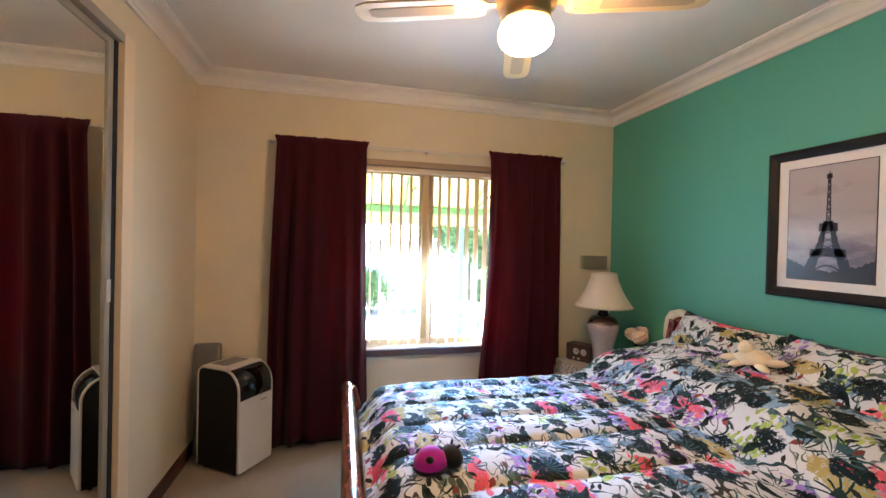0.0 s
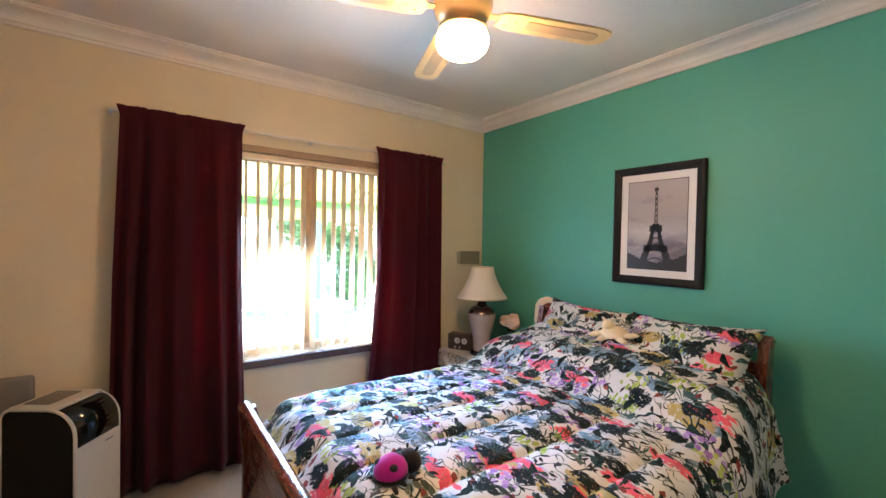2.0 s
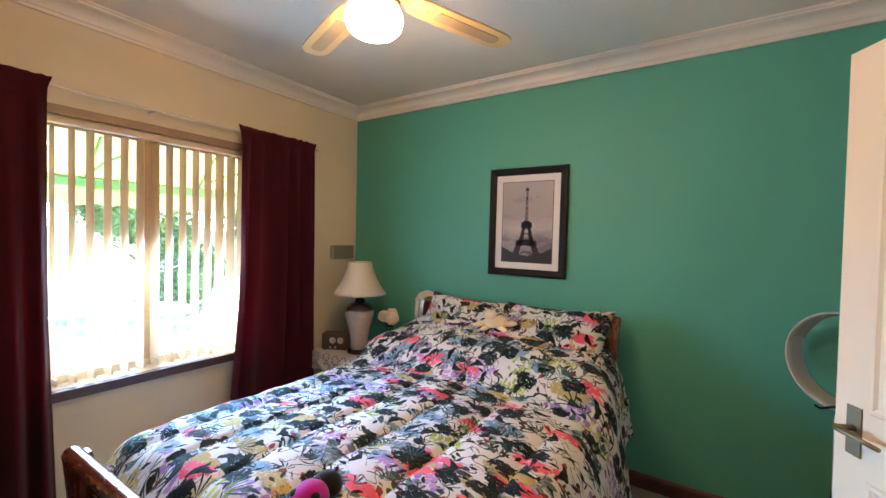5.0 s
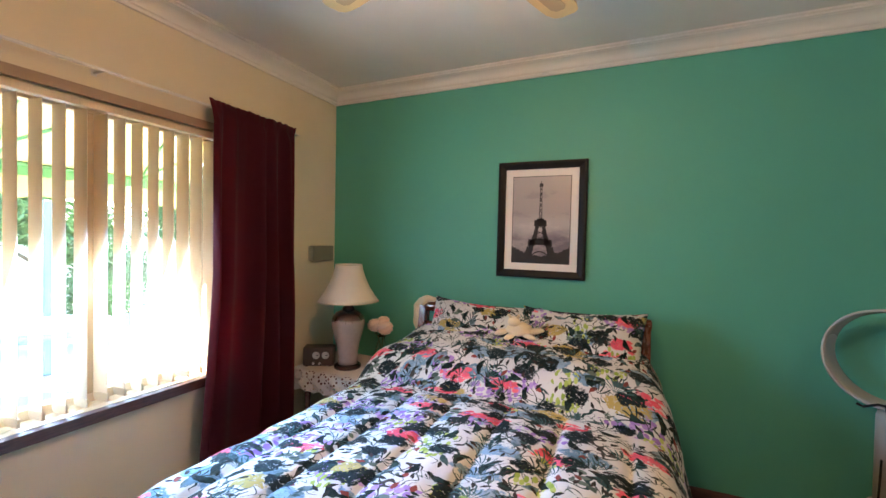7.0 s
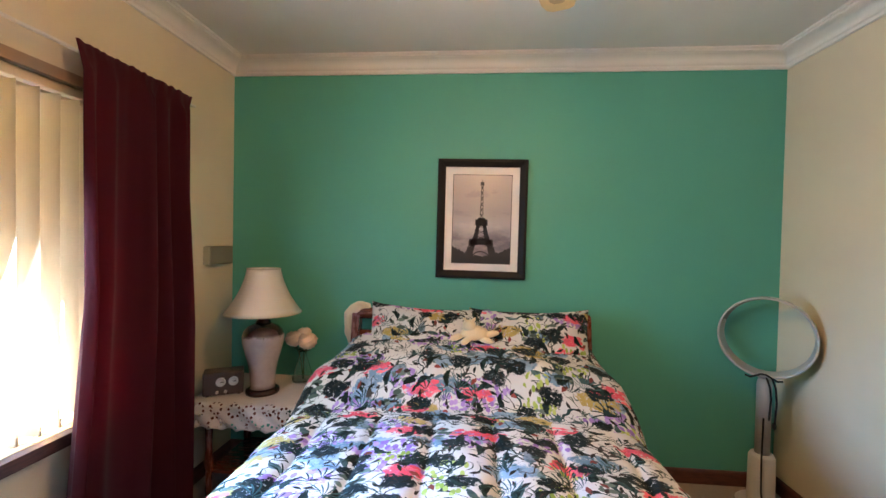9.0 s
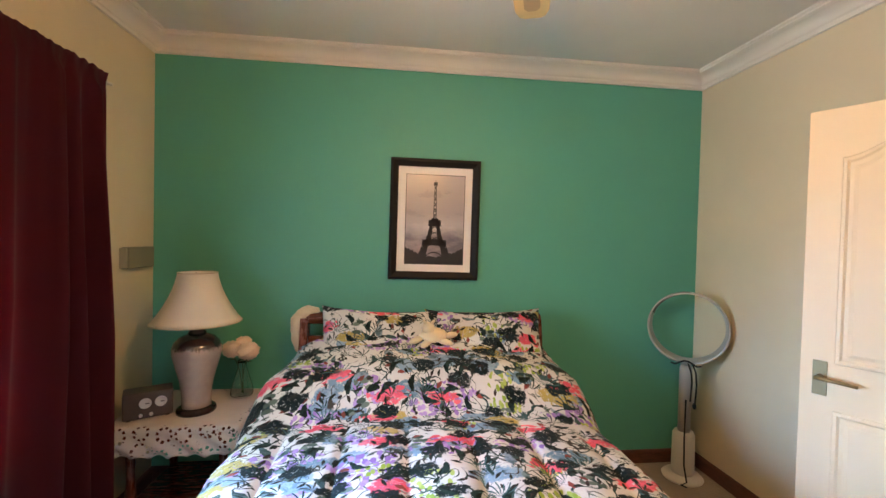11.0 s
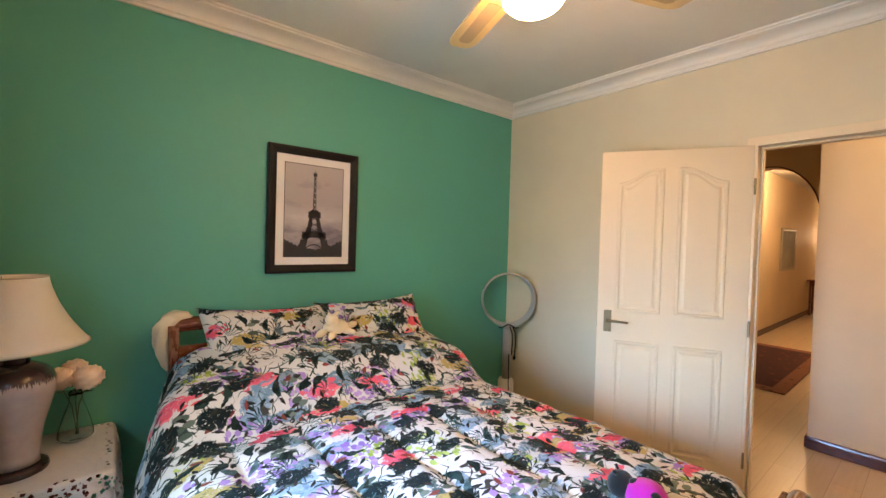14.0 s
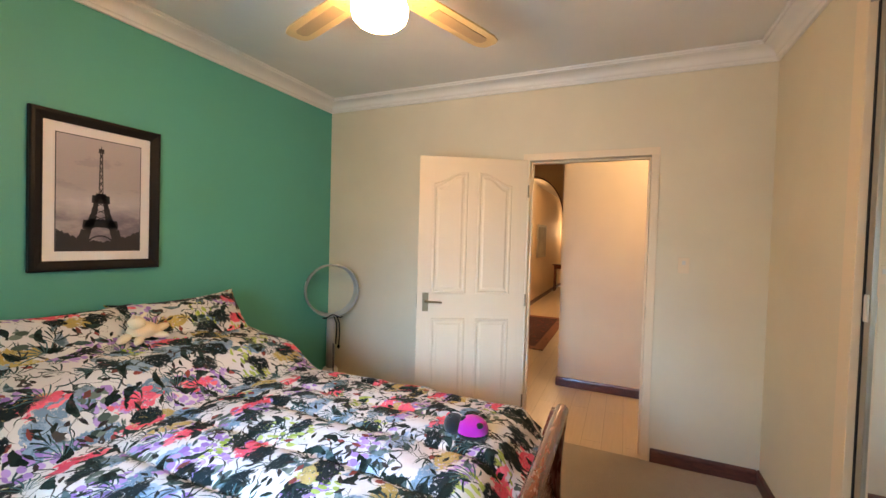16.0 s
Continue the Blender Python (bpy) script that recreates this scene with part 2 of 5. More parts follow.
def glazed_material():
    """Lamp body: pale mauve glaze with a dark brown run from the shoulder."""
    g = Graph("glazed_ceramic")
    co = g.co()
    x = g.node("ShaderNodeSeparateXYZ", {0: co}).outputs
    ang = g.math("ARCTAN2", x[1], x[0])
    comb = g.node("ShaderNodeCombineXYZ", {0: g.math("MULTIPLY", ang, 6.0), 1: 0.0, 2: g.math("MULTIPLY", x[2], 3.0)}).outputs[0]
    drip = g.math("MULTIPLY", g.noise(comb, 4.5, 3), 0.10)
    edge = g.math("ADD", x[2], drip)
    m = g.ramp(edge, 0.395, 0.402)
    pale = g.mix(g.noise(co, 25, 3), (0.36, 0.29, 0.29), (0.50, 0.42, 0.38))
    col = g.mix(m, pale, (0.045, 0.02, 0.018))
    return g.done(col, 0.22, 0.0, Coat_Weight=0.5, Coat_Roughness=0.08)


def photo_material():
    """Grey dusk sky print, darker towards the ground."""
    g = Graph("photo_print")
    co = g.co()
    z = g.node("ShaderNodeSeparateXYZ", {0: co}).outputs[2]
    cloud = g.noise(g.vec("MULTIPLY", co, (3.0, 1.0, 7.0)).outputs[0], 1.3, 6, 0.6)
    top = g.mix(g.ramp(z, -0.28, 0.28), (0.34, 0.31, 0.32), (0.40, 0.36, 0.36))
    low = g.ramp(z, -0.09, 0.03)
    col = g.mix(g.math("MAXIMUM", g.ramp(cloud, 0.42, 0.66), low), (0.15, 0.135, 0.175), top)
    col = g.mix(g.math("MULTIPLY", g.ramp(cloud, 0.45, 0.40), 0.35), col, (0.24, 0.22, 0.25))
    glow = g.ramp(g.math("ABSOLUTE", g.math("SUBTRACT", z, -0.04)), 0.0, 0.09, 1.0, 0.0)
    col = g.mix(g.math("MULTIPLY", glow, 0.5), col, (0.62, 0.59, 0.60))
    col = g.mix(g.ramp(z, 0.16, 0.28), col, (0.42, 0.38, 0.39))
    return g.done(col, 0.28, 0.0)


def emitter(name, c, strength):
    g = Graph(name)
    return g.done((0.9, 0.85, 0.8), 0.3, 0.0, Emission_Color=(*c, 1), Emission_Strength=strength)


def glass_material():
    g = Graph("clear_glass")
    return g.done((0.97, 0.99, 0.98), 0.01, 0.0, Transmission_Weight=1.0, IOR=1.45)


def pane_material():
    """Thin window glass: clear, with the reflection of a flat pane."""
    g = Graph("window_glass")
    clear = g.node("ShaderNodeBsdfTransparent", {"Color": (0.96, 0.98, 0.97)})
    shine = g.node("ShaderNodeBsdfGlossy", {"Roughness": 0.01})
    fres = g.node("ShaderNodeFresnel", {"IOR": 1.5})
    mx = g.node("ShaderNodeMixShader", {0: fres.outputs[0], 1: clear.outputs[0], 2: shine.outputs[0]})
    g.t.links.new(mx.outputs[0], g.t.nodes["Material Output"].inputs[0])
    return g.mat


def hall_floor_material():
    g = Graph("hall_boards")
    co = g.co()
    b = g.node("ShaderNodeTexBrick", {"Vector": co, "Scale": 1.0, "Mortar Size": 0.002, "Brick Width": 1.2, "Row Height": 0.14,
                                     "Color1": (0.58, 0.44, 0.30, 1), "Color2": (0.64, 0.49, 0.34, 1), "Mortar": (0.40, 0.29, 0.19, 1)})
    gr = g.noise(g.vec("MULTIPLY", co, (2, 30, 1)).outputs[0], 2.0, 4)
    col = g.mix(g.math("MULTIPLY", gr, 0.5), b.outputs["Color"], (0.36, 0.24, 0.14))
    return g.done(col, 0.3, 0.0)


def rug_material():
    g = Graph("woven_rug")
    co = g.co()
    xyz = g.node("ShaderNodeSeparateXYZ", {0: co}).outputs
    bx = g.ramp(g.math("ABSOLUTE", xyz[0]), 1.06, 1.08)
    by = g.ramp(g.math("ABSOLUTE", xyz[1]), 0.32, 0.34)
    v = g.node("ShaderNodeTexVoronoi", {"Vector": co, "Scale": 9.0}, feature="F1", distance="MANHATTAN").outputs["Distance"]
    field = g.mix(g.ramp(v, 0.25, 0.35), (0.20, 0.035, 0.03), (0.07, 0.02, 0.025))
    border = g.mix(g.ramp(v, 0.3, 0.4), (0.10, 0.05, 0.035), (0.28, 0.12, 0.08))
    col = g.mix(g.math("MAXIMUM", bx, by), field, border)
    g.bump(g.noise(co, 300, 2), 0.4, 0.003)
    return g.done(col, 0.95)


def lace_material():
    g = Graph("crochet_lace")
    uv = g.co("UV")
    xyz = g.node("ShaderNodeSeparateXYZ", {0: uv}).outputs
    dx = g.math("MINIMUM", xyz[0], g.math("SUBTRACT", 0.90, xyz[0]))
    dy = g.math("MINIMUM", xyz[1], g.math("SUBTRACT", 0.79, xyz[1]))
    edge = g.math("MINIMUM", dx, dy)
    border = g.ramp(edge, 0.150, 0.170, 1.0, 0.0)
    hem = g.ramp(edge, 0.008, 0.014)
    # big eyelet flowers with petals in the border
    big = g.node("ShaderNodeTexVoronoi", {"Vector": uv, "Scale": 10.0, "Randomness": 0.35}, voronoi_dimensions="2D")
    loc = g.node("ShaderNodeSeparateXYZ", {0: g.vec("SUBTRACT", uv, big.outputs["Position"]).outputs[0]}).outputs
    ang = g.math("ARCTAN2", loc[0], loc[1])
    petal = g.math("MULTIPLY", g.math("GREATER_THAN", g.math("SINE", g.math("MULTIPLY", ang, 8.0)), -0.1),
                   g.math("MULTIPLY", g.math("GREATER_THAN", big.outputs["Distance"], 0.26), g.math("LESS_THAN", big.outputs["Distance"], 0.39)))
    small = g.node("ShaderNodeTexVoronoi", {"Vector": uv, "Scale": 60.0, "Randomness": 0.8}, voronoi_dimensions="2D")
    mesh = g.math("MULTIPLY", g.math("LESS_THAN", small.outputs["Distance"], 0.32), g.ramp(g.noise(uv, 14, 2), 0.60, 0.63))
    hole = g.math("MULTIPLY", g.math("MAXIMUM", petal, mesh), g.math("MULTIPLY", border, hem))
    sparse = g.math("MULTIPLY", g.math("LESS_THAN", small.outputs["Distance"], 0.26), g.ramp(g.noise(uv, 9, 2), 0.66, 0.69))
    hole = g.math("MAXIMUM", hole, g.math("MULTIPLY", sparse, hem))
    fine = g.noise(uv, 400, 2)
    g.bump(g.math("ADD", fine, g.math("MULTIPLY", g.noise(uv, 40, 3), 3.0)), 0.6, 0.002)
    m = g.done(g.mix(g.noise(uv, 8, 3), (0.52, 0.475, 0.47), (0.62, 0.57, 0.55)), 0.9)
    clear = g.node("ShaderNodeBsdfTransparent")
    mx = g.node("ShaderNodeMixShader", {0: hole, 1: g.bsdf.outputs[0], 2: clear.outputs[0]})
    g.t.links.new(mx.outputs[0], g.t.nodes["Material Output"].inputs[0])
    return m


CREAM = painted("cream_wall_paint", (0.66, 0.56, 0.405), 0.6)
TEAL = painted("teal_wall_paint", (0.090, 0.375, 0.285), 0.55, var=0.03)
CEILING = painted("ceiling_paint", (0.70, 0.65, 0.59), 0.75)
CORNICE = painted("cornice_paint", (0.74, 0.68, 0.62), 0.5)
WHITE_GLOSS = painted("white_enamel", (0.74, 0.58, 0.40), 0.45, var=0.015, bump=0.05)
HALLWALL = painted("hall_wall_paint", (0.66, 0.51, 0.35), 0.6)
SKIRT = timber("red_brown_timber", (0.10, 0.028, 0.02), 0.4, (1, 1, 4))
SILLWOOD = timber("dark_sill_timber", (0.085, 0.04, 0.035), 0.45, (8, 1, 8), 0.1)
HEADWOOD = painted("tan_head_board", (0.30, 0.20, 0.13), 0.5)
BEDWOOD = timber("dark_cherry_timber", (0.15, 0.035, 0.016), 0.22, (1, 5, 5), 0.6)
BEDWOOD2 = timber("dark_cherry_upright", (0.13, 0.03, 0.015), 0.25, (5, 5, 1), 0.6)
CARPET = carpet_material()
ENDCAP = painted("tan_plastic", (0.34, 0.31, 0.23), 0.5)
QUILT = quilt_material("quilt_print")
PILLOW = quilt_material("pillow_print", (3.37, 1.21, 0))
CURTAIN = fabric("maroon_curtain", (0.085, 0.010, 0.018), 700, 0.8, 0.1, 0.25, 0.1, 0.50, (0.22, 0.020, 0.045))
SHADE = fabric("cream_lampshade", (0.88, 0.80, 0.68), 500, 0.85, 0.04, 0.1, 0.1, 0.35)
VANE = fabric("beige_blind_vane", (0.92, 0.79, 0.64), 500, 0.8, 0.04, 0.15, 0.0, 0.80)
GLAZE = glazed_material()
DARKGLAZE = painted("dark_brown_glaze", (0.03, 0.014, 0.012), 0.2)
PHOTO = photo_material()
MATBOARD = painted("white_mat_board", (0.74, 0.72, 0.70), 0.8)
BLACKFRAME = painted("black_frame_wood", (0.008, 0.006, 0.006), 0.5, spec=0.25)
INK = painted("dark_print_ink", (0.03, 0.028, 0.033), 0.3)
PLASTIC_W = painted("white_plastic", (0.62, 0.58, 0.54), 0.35, bump=0.03)
PLASTIC_B = painted("black_plastic", (0.006, 0.006, 0.007), 0.5, bump=0.05, spec=0.2)
PLASTIC_G = painted("grey_plastic", (0.20, 0.19, 0.18), 0.5)
FANMETAL = painted("cream_fan_enamel", (0.55, 0.39, 0.18), 0.4, bump=0.03)
BRASS = painted("brushed_brass", (0.26, 0.20, 0.12), 0.48, metal=1.0, bump=0.03)
RATTAN = painted("cane_insert", (0.34, 0.25, 0.14), 0.7, 180, 0.15, 0.5)
GLOBE = emitter("lit_globe", (1.0, 0.58, 0.27), 6.0)
WALLGLOW = emitter("lit_wall_shade", (1.0, 0.72, 0.45), 1.1)
BOXGREY = painted("olive_grey_plastic", (0.22, 0.20, 0.15), 0.5)
MIRROR = Graph("mirror").done((0.86, 0.88, 0.86), 0.015, 1.0)
ALU = painted("beige_anodised_metal", (0.36, 0.33, 0.28), 0.4, metal=0.5)
BLACKGAP = painted("black_brush_seal", (0.006, 0.006, 0.008), 0.8)
CLOTH = fabric("cream_knit", (0.60, 0.50, 0.36), 260, 0.95, 0.08, 0.6)
PLUSH = fabric("cream_plush", (0.74, 0.62, 0.44), 320, 0.95, 0.06, 0.8)
MAGENTA = fabric("magenta_plush", (0.42, 0.012, 0.27), 320, 0.9, 0.06, 0.6)
BLACKPLUSH = fabric("black_plush", (0.010, 0.009, 0.010), 320, 0.9, 0.06, 0.6)
PETAL = fabric("peach_petal", (0.80, 0.58, 0.45), 120, 0.8, 0.1, 0.2)
LEAF = painted("leaf_green", (0.04, 0.09, 0.03), 0.6)
GLASS = glass_material()
PANE = pane_material()
LACE = lace_material()
THREAD = fabric("quilt_thread", (0.16, 0.17, 0.19), 900)
RADIOBOX = painted("dark_walnut_vinyl", (0.055, 0.035, 0.030), 0.55)
SILVER = painted("silver_dial", (0.62, 0.60, 0.58), 0.3, metal=0.7)
HALLFLOOR = hall_floor_material()
RUG = rug_material()
FITTED = fabric("dark_sheet", (0.05, 0.06, 0.06), 500)
CANVAS = fabric("awning_canvas", (0.52, 0.49, 0.28), 300, 0.9, 0.05, 0.2, 0.0, 0.38)
CANVAS_G = fabric("awning_green_stripe", (0.14, 0.32, 0.15), 300, 0.9, 0.05, 0.2, 0.0, 0.3)
PAVING = painted("concrete_paving", (0.21, 0.21, 0.22), 0.9, 60, 0.12, 0.4)
FENCE = painted("cream_fence", (0.62, 0.58, 0.50), 0.7)
FOLIAGE = painted("garden_foliage", (0.07, 0.13, 0.04), 0.7, 30, 0.4)
BARK = painted("bark", (0.12, 0.09, 0.06), 0.9, 40, 0.2, 0.6)
BLUE = painted("blue_cover", (0.10, 0.22, 0.42), 0.6)
TEALPOST = painted("teal_post_paint", (0.08, 0.22, 0.20), 0.5)
WROUGHT = painted("wrought_metal", (0.25, 0.24, 0.22), 0.6)


# ---- mesh helpers ----
def part(name, bm, material, parent=None, label="", smooth=False):
    me = bpy.data.meshes.new(name)
    bmesh.ops.recalc_face_normals(bm, faces=bm.faces[:])
    bm.to_mesh(me)
    bm.free()
    for m in (material if isinstance(material, (list, tuple)) else [material]):
        me.materials.append(m)
    if smooth:
        me.polygons.foreach_set("use_smooth", [True] * len(me.polygons))
    ob = new(name, me)
    if parent is not None:
        ob.parent = parent
    if label:
        ob["label"] = label
    return ob


def thing(name, m, label, category, group=""):
    ob = new(name)
    ob.empty_display_size = 0.05
    ob.matrix_world = m
    return tagged(ob, label, category, group)


def box(bm, lo, hi, bevel=0.0, segs=2, mat=0, m=None):
    lo, hi = Vector(lo), Vector(hi)
    r = bmesh.ops.create_cube(bm, size=1)
    vs = r["verts"]
    bmesh.ops.scale(bm, verts=vs, vec=hi - lo)
    bmesh.ops.translate(bm, verts=vs, vec=(lo + hi) / 2)
    fs = set(f for v in vs for f in v.link_faces)
    for f in fs:
        f.material_index = mat
    if bevel:
        es = list(set(e for v in vs for e in v.link_edges))
        q = bmesh.ops.bevel(bm, geom=es, offset=bevel, segments=segs, affect="EDGES", profile=0.5)
        vs = list(set(v for f in q["faces"] for v in f.verts) | set(v for v in vs if v.is_valid))
        for f in q["faces"]:
            f.material_index = mat
    if m is not None:
        bmesh.ops.transform(bm, matrix=m, verts=vs)
    return vs


def boxes(*items, bevel=0.0):
    bm = bmesh.new()
    for lo, hi in items:
        box(bm, lo, hi, bevel)
    return bm


def lathe(bm, prof, n=32, mat=0, m=None, cap=True):
    rings = []
    for r, z in prof:
        if r < 1e-5:
            rings.append([bm.verts.new((0, 0, z))])
        else:
            rings.append([bm.verts.new((r * math.cos(2 * math.pi * k / n), r * math.sin(2 * math.pi * k / n), z)) for k in range(n)])
    fs = []
    for a, b in zip(rings, rings[1:]):
        for k in range(n):
            va = [a[0]] if len(a) == 1 else [a[k], a[(k + 1) % n]]
            vb = [b[0]] if len(b) == 1 else [b[(k + 1) % n], b[k]]
            if len(va) + len(vb) > 2:
                fs.append(bm.faces.new(va + vb))
    if cap:
        for r in (rings[0], rings[-1]):
            if len(r) > 2:
                fs.append(bm.faces.new(r))
    for f in fs:
        f.material_index = mat
    vs = [v for r in rings for v in r]
    if m is not None:
        bmesh.ops.transform(bm, matrix=m, verts=vs)
    return vs


def tube(bm, pts, r, n=8, mat=0):
    """A round tube through points; r a number or one radius per point."""
    pts = [Vector(p) for p in pts]
    rs = r if isinstance(r, (list, tuple)) else [r] * len(pts)
    rings = []
    side = None
    for i, p in enumerate(pts):
        d = (pts[min(i + 1, len(pts) - 1)] - pts[max(i - 1, 0)]).normalized()
        if side is None:
            side = d.orthogonal().normalized()
        side = (side - d * side.dot(d)).normalized()
        up = d.cross(side)
        rings.append([bm.verts.new(p + rs[i] * (side * math.cos(2 * math.pi * k / n) + up * math.sin(2 * math.pi * k / n))) for k in range(n)])
    for a, b in zip(rings, rings[1:]):
        for k in range(n):
            bm.faces.new((a[k], a[(k + 1) % n], b[(k + 1) % n], b[k])).material_index = mat
    bm.faces.new(rings[0]).material_index = mat
    bm.faces.new(rings[-1]).material_index = mat
    return [v for q in rings for v in q]


def prism(bm, outline, lo, hi, axis="z", mat=0):
    """Pushes a flat outline from lo to hi along the axis."""
    def at(a, b, c):
        return {"z": (a, b, c), "y": (a, c, b), "x": (c, a, b)}[axis]
    p = [bm.verts.new(at(a, b, lo)) for a, b in outline]
    q = [bm.verts.new(at(a, b, hi)) for a, b in outline]
    n = len(p)
    fs = [bm.faces.new(p), bm.faces.new(q[::-1])]
    for k in range(n):
        fs.append(bm.faces.new((p[k], p[(k + 1) % n], q[(k + 1) % n], q[k])))
    for f in fs:
        f.material_index = mat
    return p + q


def blob(bm, c, r, mat=0, seg=16, m=None, jitter=0.0, seed=0):
    q = bmesh.ops.create_uvsphere(bm, u_segments=seg, v_segments=max(6, seg // 2), radius=1)
    vs = q["verts"]
    rr = Vector(r) if not isinstance(r, (int, float)) else Vector((r, r, r))
    for v in vs:
        k = 1 + jitter * noise.noise(v.co * 2.1 + Vector((seed, seed * 2, 0)))
        v.co = Vector((v.co.x * rr.x * k, v.co.y * rr.y * k, v.co.z * rr.z * k))
    if m is not None:
        bmesh.ops.transform(bm, matrix=m, verts=vs)
    bmesh.ops.translate(bm, verts=vs, vec=c)
    for f in set(f for v in vs for f in v.link_faces):
        f.material_index = mat
    return vs


def structure(name, bm, material, label="", category="", smooth=False):
    ob = part(name, bm, material, None, "", smooth)
    return tagged(ob, label, category, "", "structure")


# ---- the room ----
W, D, CZ = 3.48, -3.275, 2.635
WY0, WY1, WZ0, WZ1 = -2.44, -0.92, 0.666, 2.074
DY0, DY1, DZ = -2.626, -1.820, 2.03

floor = structure("floor", boxes(((0, D - 0.6, -0.12), (W, 0, 0))), CARPET, "beige cut-pile bedroom carpet", "floor")
structure("wall_north", boxes(((-0.25, 0, -0.12), (W + 0.11, 0.12, CZ + 0.1))), TEAL, "teal green painted feature wall behind the bed", "wall")
structure("wall_west", boxes(
    ((-0.25, D - 0.7, -0.12), (0, WY0, CZ + 0.1)), ((-0.25, WY1, -0.12), (0, 0, CZ + 0.1)),
    ((-0.25, WY0, -0.12), (0, WY1, WZ0)), ((-0.25, WY0, WZ1), (0, WY1, CZ + 0.1))), CREAM, "cream painted wall round the window", "wall")
# stretch beyond the wardrobe is unseen, added to stop sun leaking into the hall
structure("wall_east", boxes(
    ((W, -5.12, -0.12), (W + 0.11, DY0, CZ + 0.1)), ((W, DY1, -0.12), (W + 0.11, 0, CZ + 0.1)),
    ((W, DY0, DZ), (W + 0.11, DY1, CZ + 0.1))), CREAM, "cream painted wall round the bedroom door", "wall")
WX0, WX1, WTOP = 0.890, 2.572, 2.40
structure("wall_south", boxes(
    ((0, D - 0.12, 0), (WX0, D, CZ + 0.1)), ((WX1, D - 0.12, 0), (W, D, CZ + 0.1)), ((WX0, D - 0.12, WTOP), (WX1, D, CZ + 0.1)),
    ((0, D - 0.7, 0), (W, D - 0.6, CZ + 0.1))), CREAM, "cream painted wall round the mirrored wardrobe", "wall")
structure("ceiling", boxes(((-0.25, D - 0.7, CZ + 0.1), (W + 0.11, 0.12, CZ + 0.2)), ((0, D - 0.12, CZ), (W, 0, CZ + 0.1))), CEILING, "off-white plaster ceiling", "ceiling")


def cornice():
    prof = [(0.0, 2.54), (0.016, 2.54), (0.018, 2.553), (0.022, 2.558)]
    for k in range(9):
        a = k / 8 * math.pi / 2
        prof.append((0.088 - 0.062 * math.cos(a), 2.560 + 0.048 * math.sin(a)))
    prof += [(0.092, 2.610), (0.104, 2.612), (0.106, 2.622), (0.116, 2.624), (0.118, CZ - 0.001), (0.0, CZ - 0.001)]
    bm = bmesh.new()
    loops = []
    for d, z in prof:
        loops.append([bm.verts.new(p) for p in ((d, D + d, z), (W - d, D + d, z), (W - d, -d, z), (d, -d, z))])
    n = len(loops)
    for i in range(n):
        a, b = loops[i], loops[(i + 1) % n]
        for k in range(4):
            bm.faces.new((a[k], a[(k + 1) % 4], b[(k + 1) % 4], b[k]))
    return bm


structure("cornice", cornice(), CORNICE, "white plaster cove cornice", "cornice")


def skirting(runs, name, label, mat=None):
    """runs: (x0, y0, x1, y1, nx, ny) wall lines with the way into the room."""
    bm = bmesh.new()
    for x0, y0, x1, y1, nx, ny in runs:
        prof = [(0.0005, 0.0), (0.016, 0.0), (0.016, 0.070), (0.012, 0.082), (0.006, 0.088), (0.0005, 0.088)]
        a = [bm.verts.new((x0 + nx * d, y0 + ny * d, z)) for d, z in prof]
        b = [bm.verts.new((x1 + nx * d, y1 + ny * d, z)) for d, z in prof]
        for k in range(len(prof)):
            j = (k + 1) % len(prof)
            bm.faces.new((a[k], a[j], b[j], b[k]))
        bm.faces.new(a)
        bm.faces.new(b[::-1])
    return structure(name, bm, mat or SKIRT, label, "skirting board")


skirting([(0, 0, W, 0, 0, -1)], "baseboard", "dark red-brown timber skirting under the teal wall")
skirting([(W, -0.016, W, DY1 + 0.055, -1, 0), (W, DY0 - 0.055, W, D + 0.016, -1, 0)], "baseboard", "dark red-brown timber skirting by the door")
skirting([(0.0, D, WX0, D, 0, 1), (WX1, D, W, D, 0, 1)], "baseboard", "dark red-brown timber skirting beside the wardrobe")
skirting([(0, D + 0.016, 0, -0.016, 1, 0)], "baseboard", "dark red-brown timber skirting under the window")

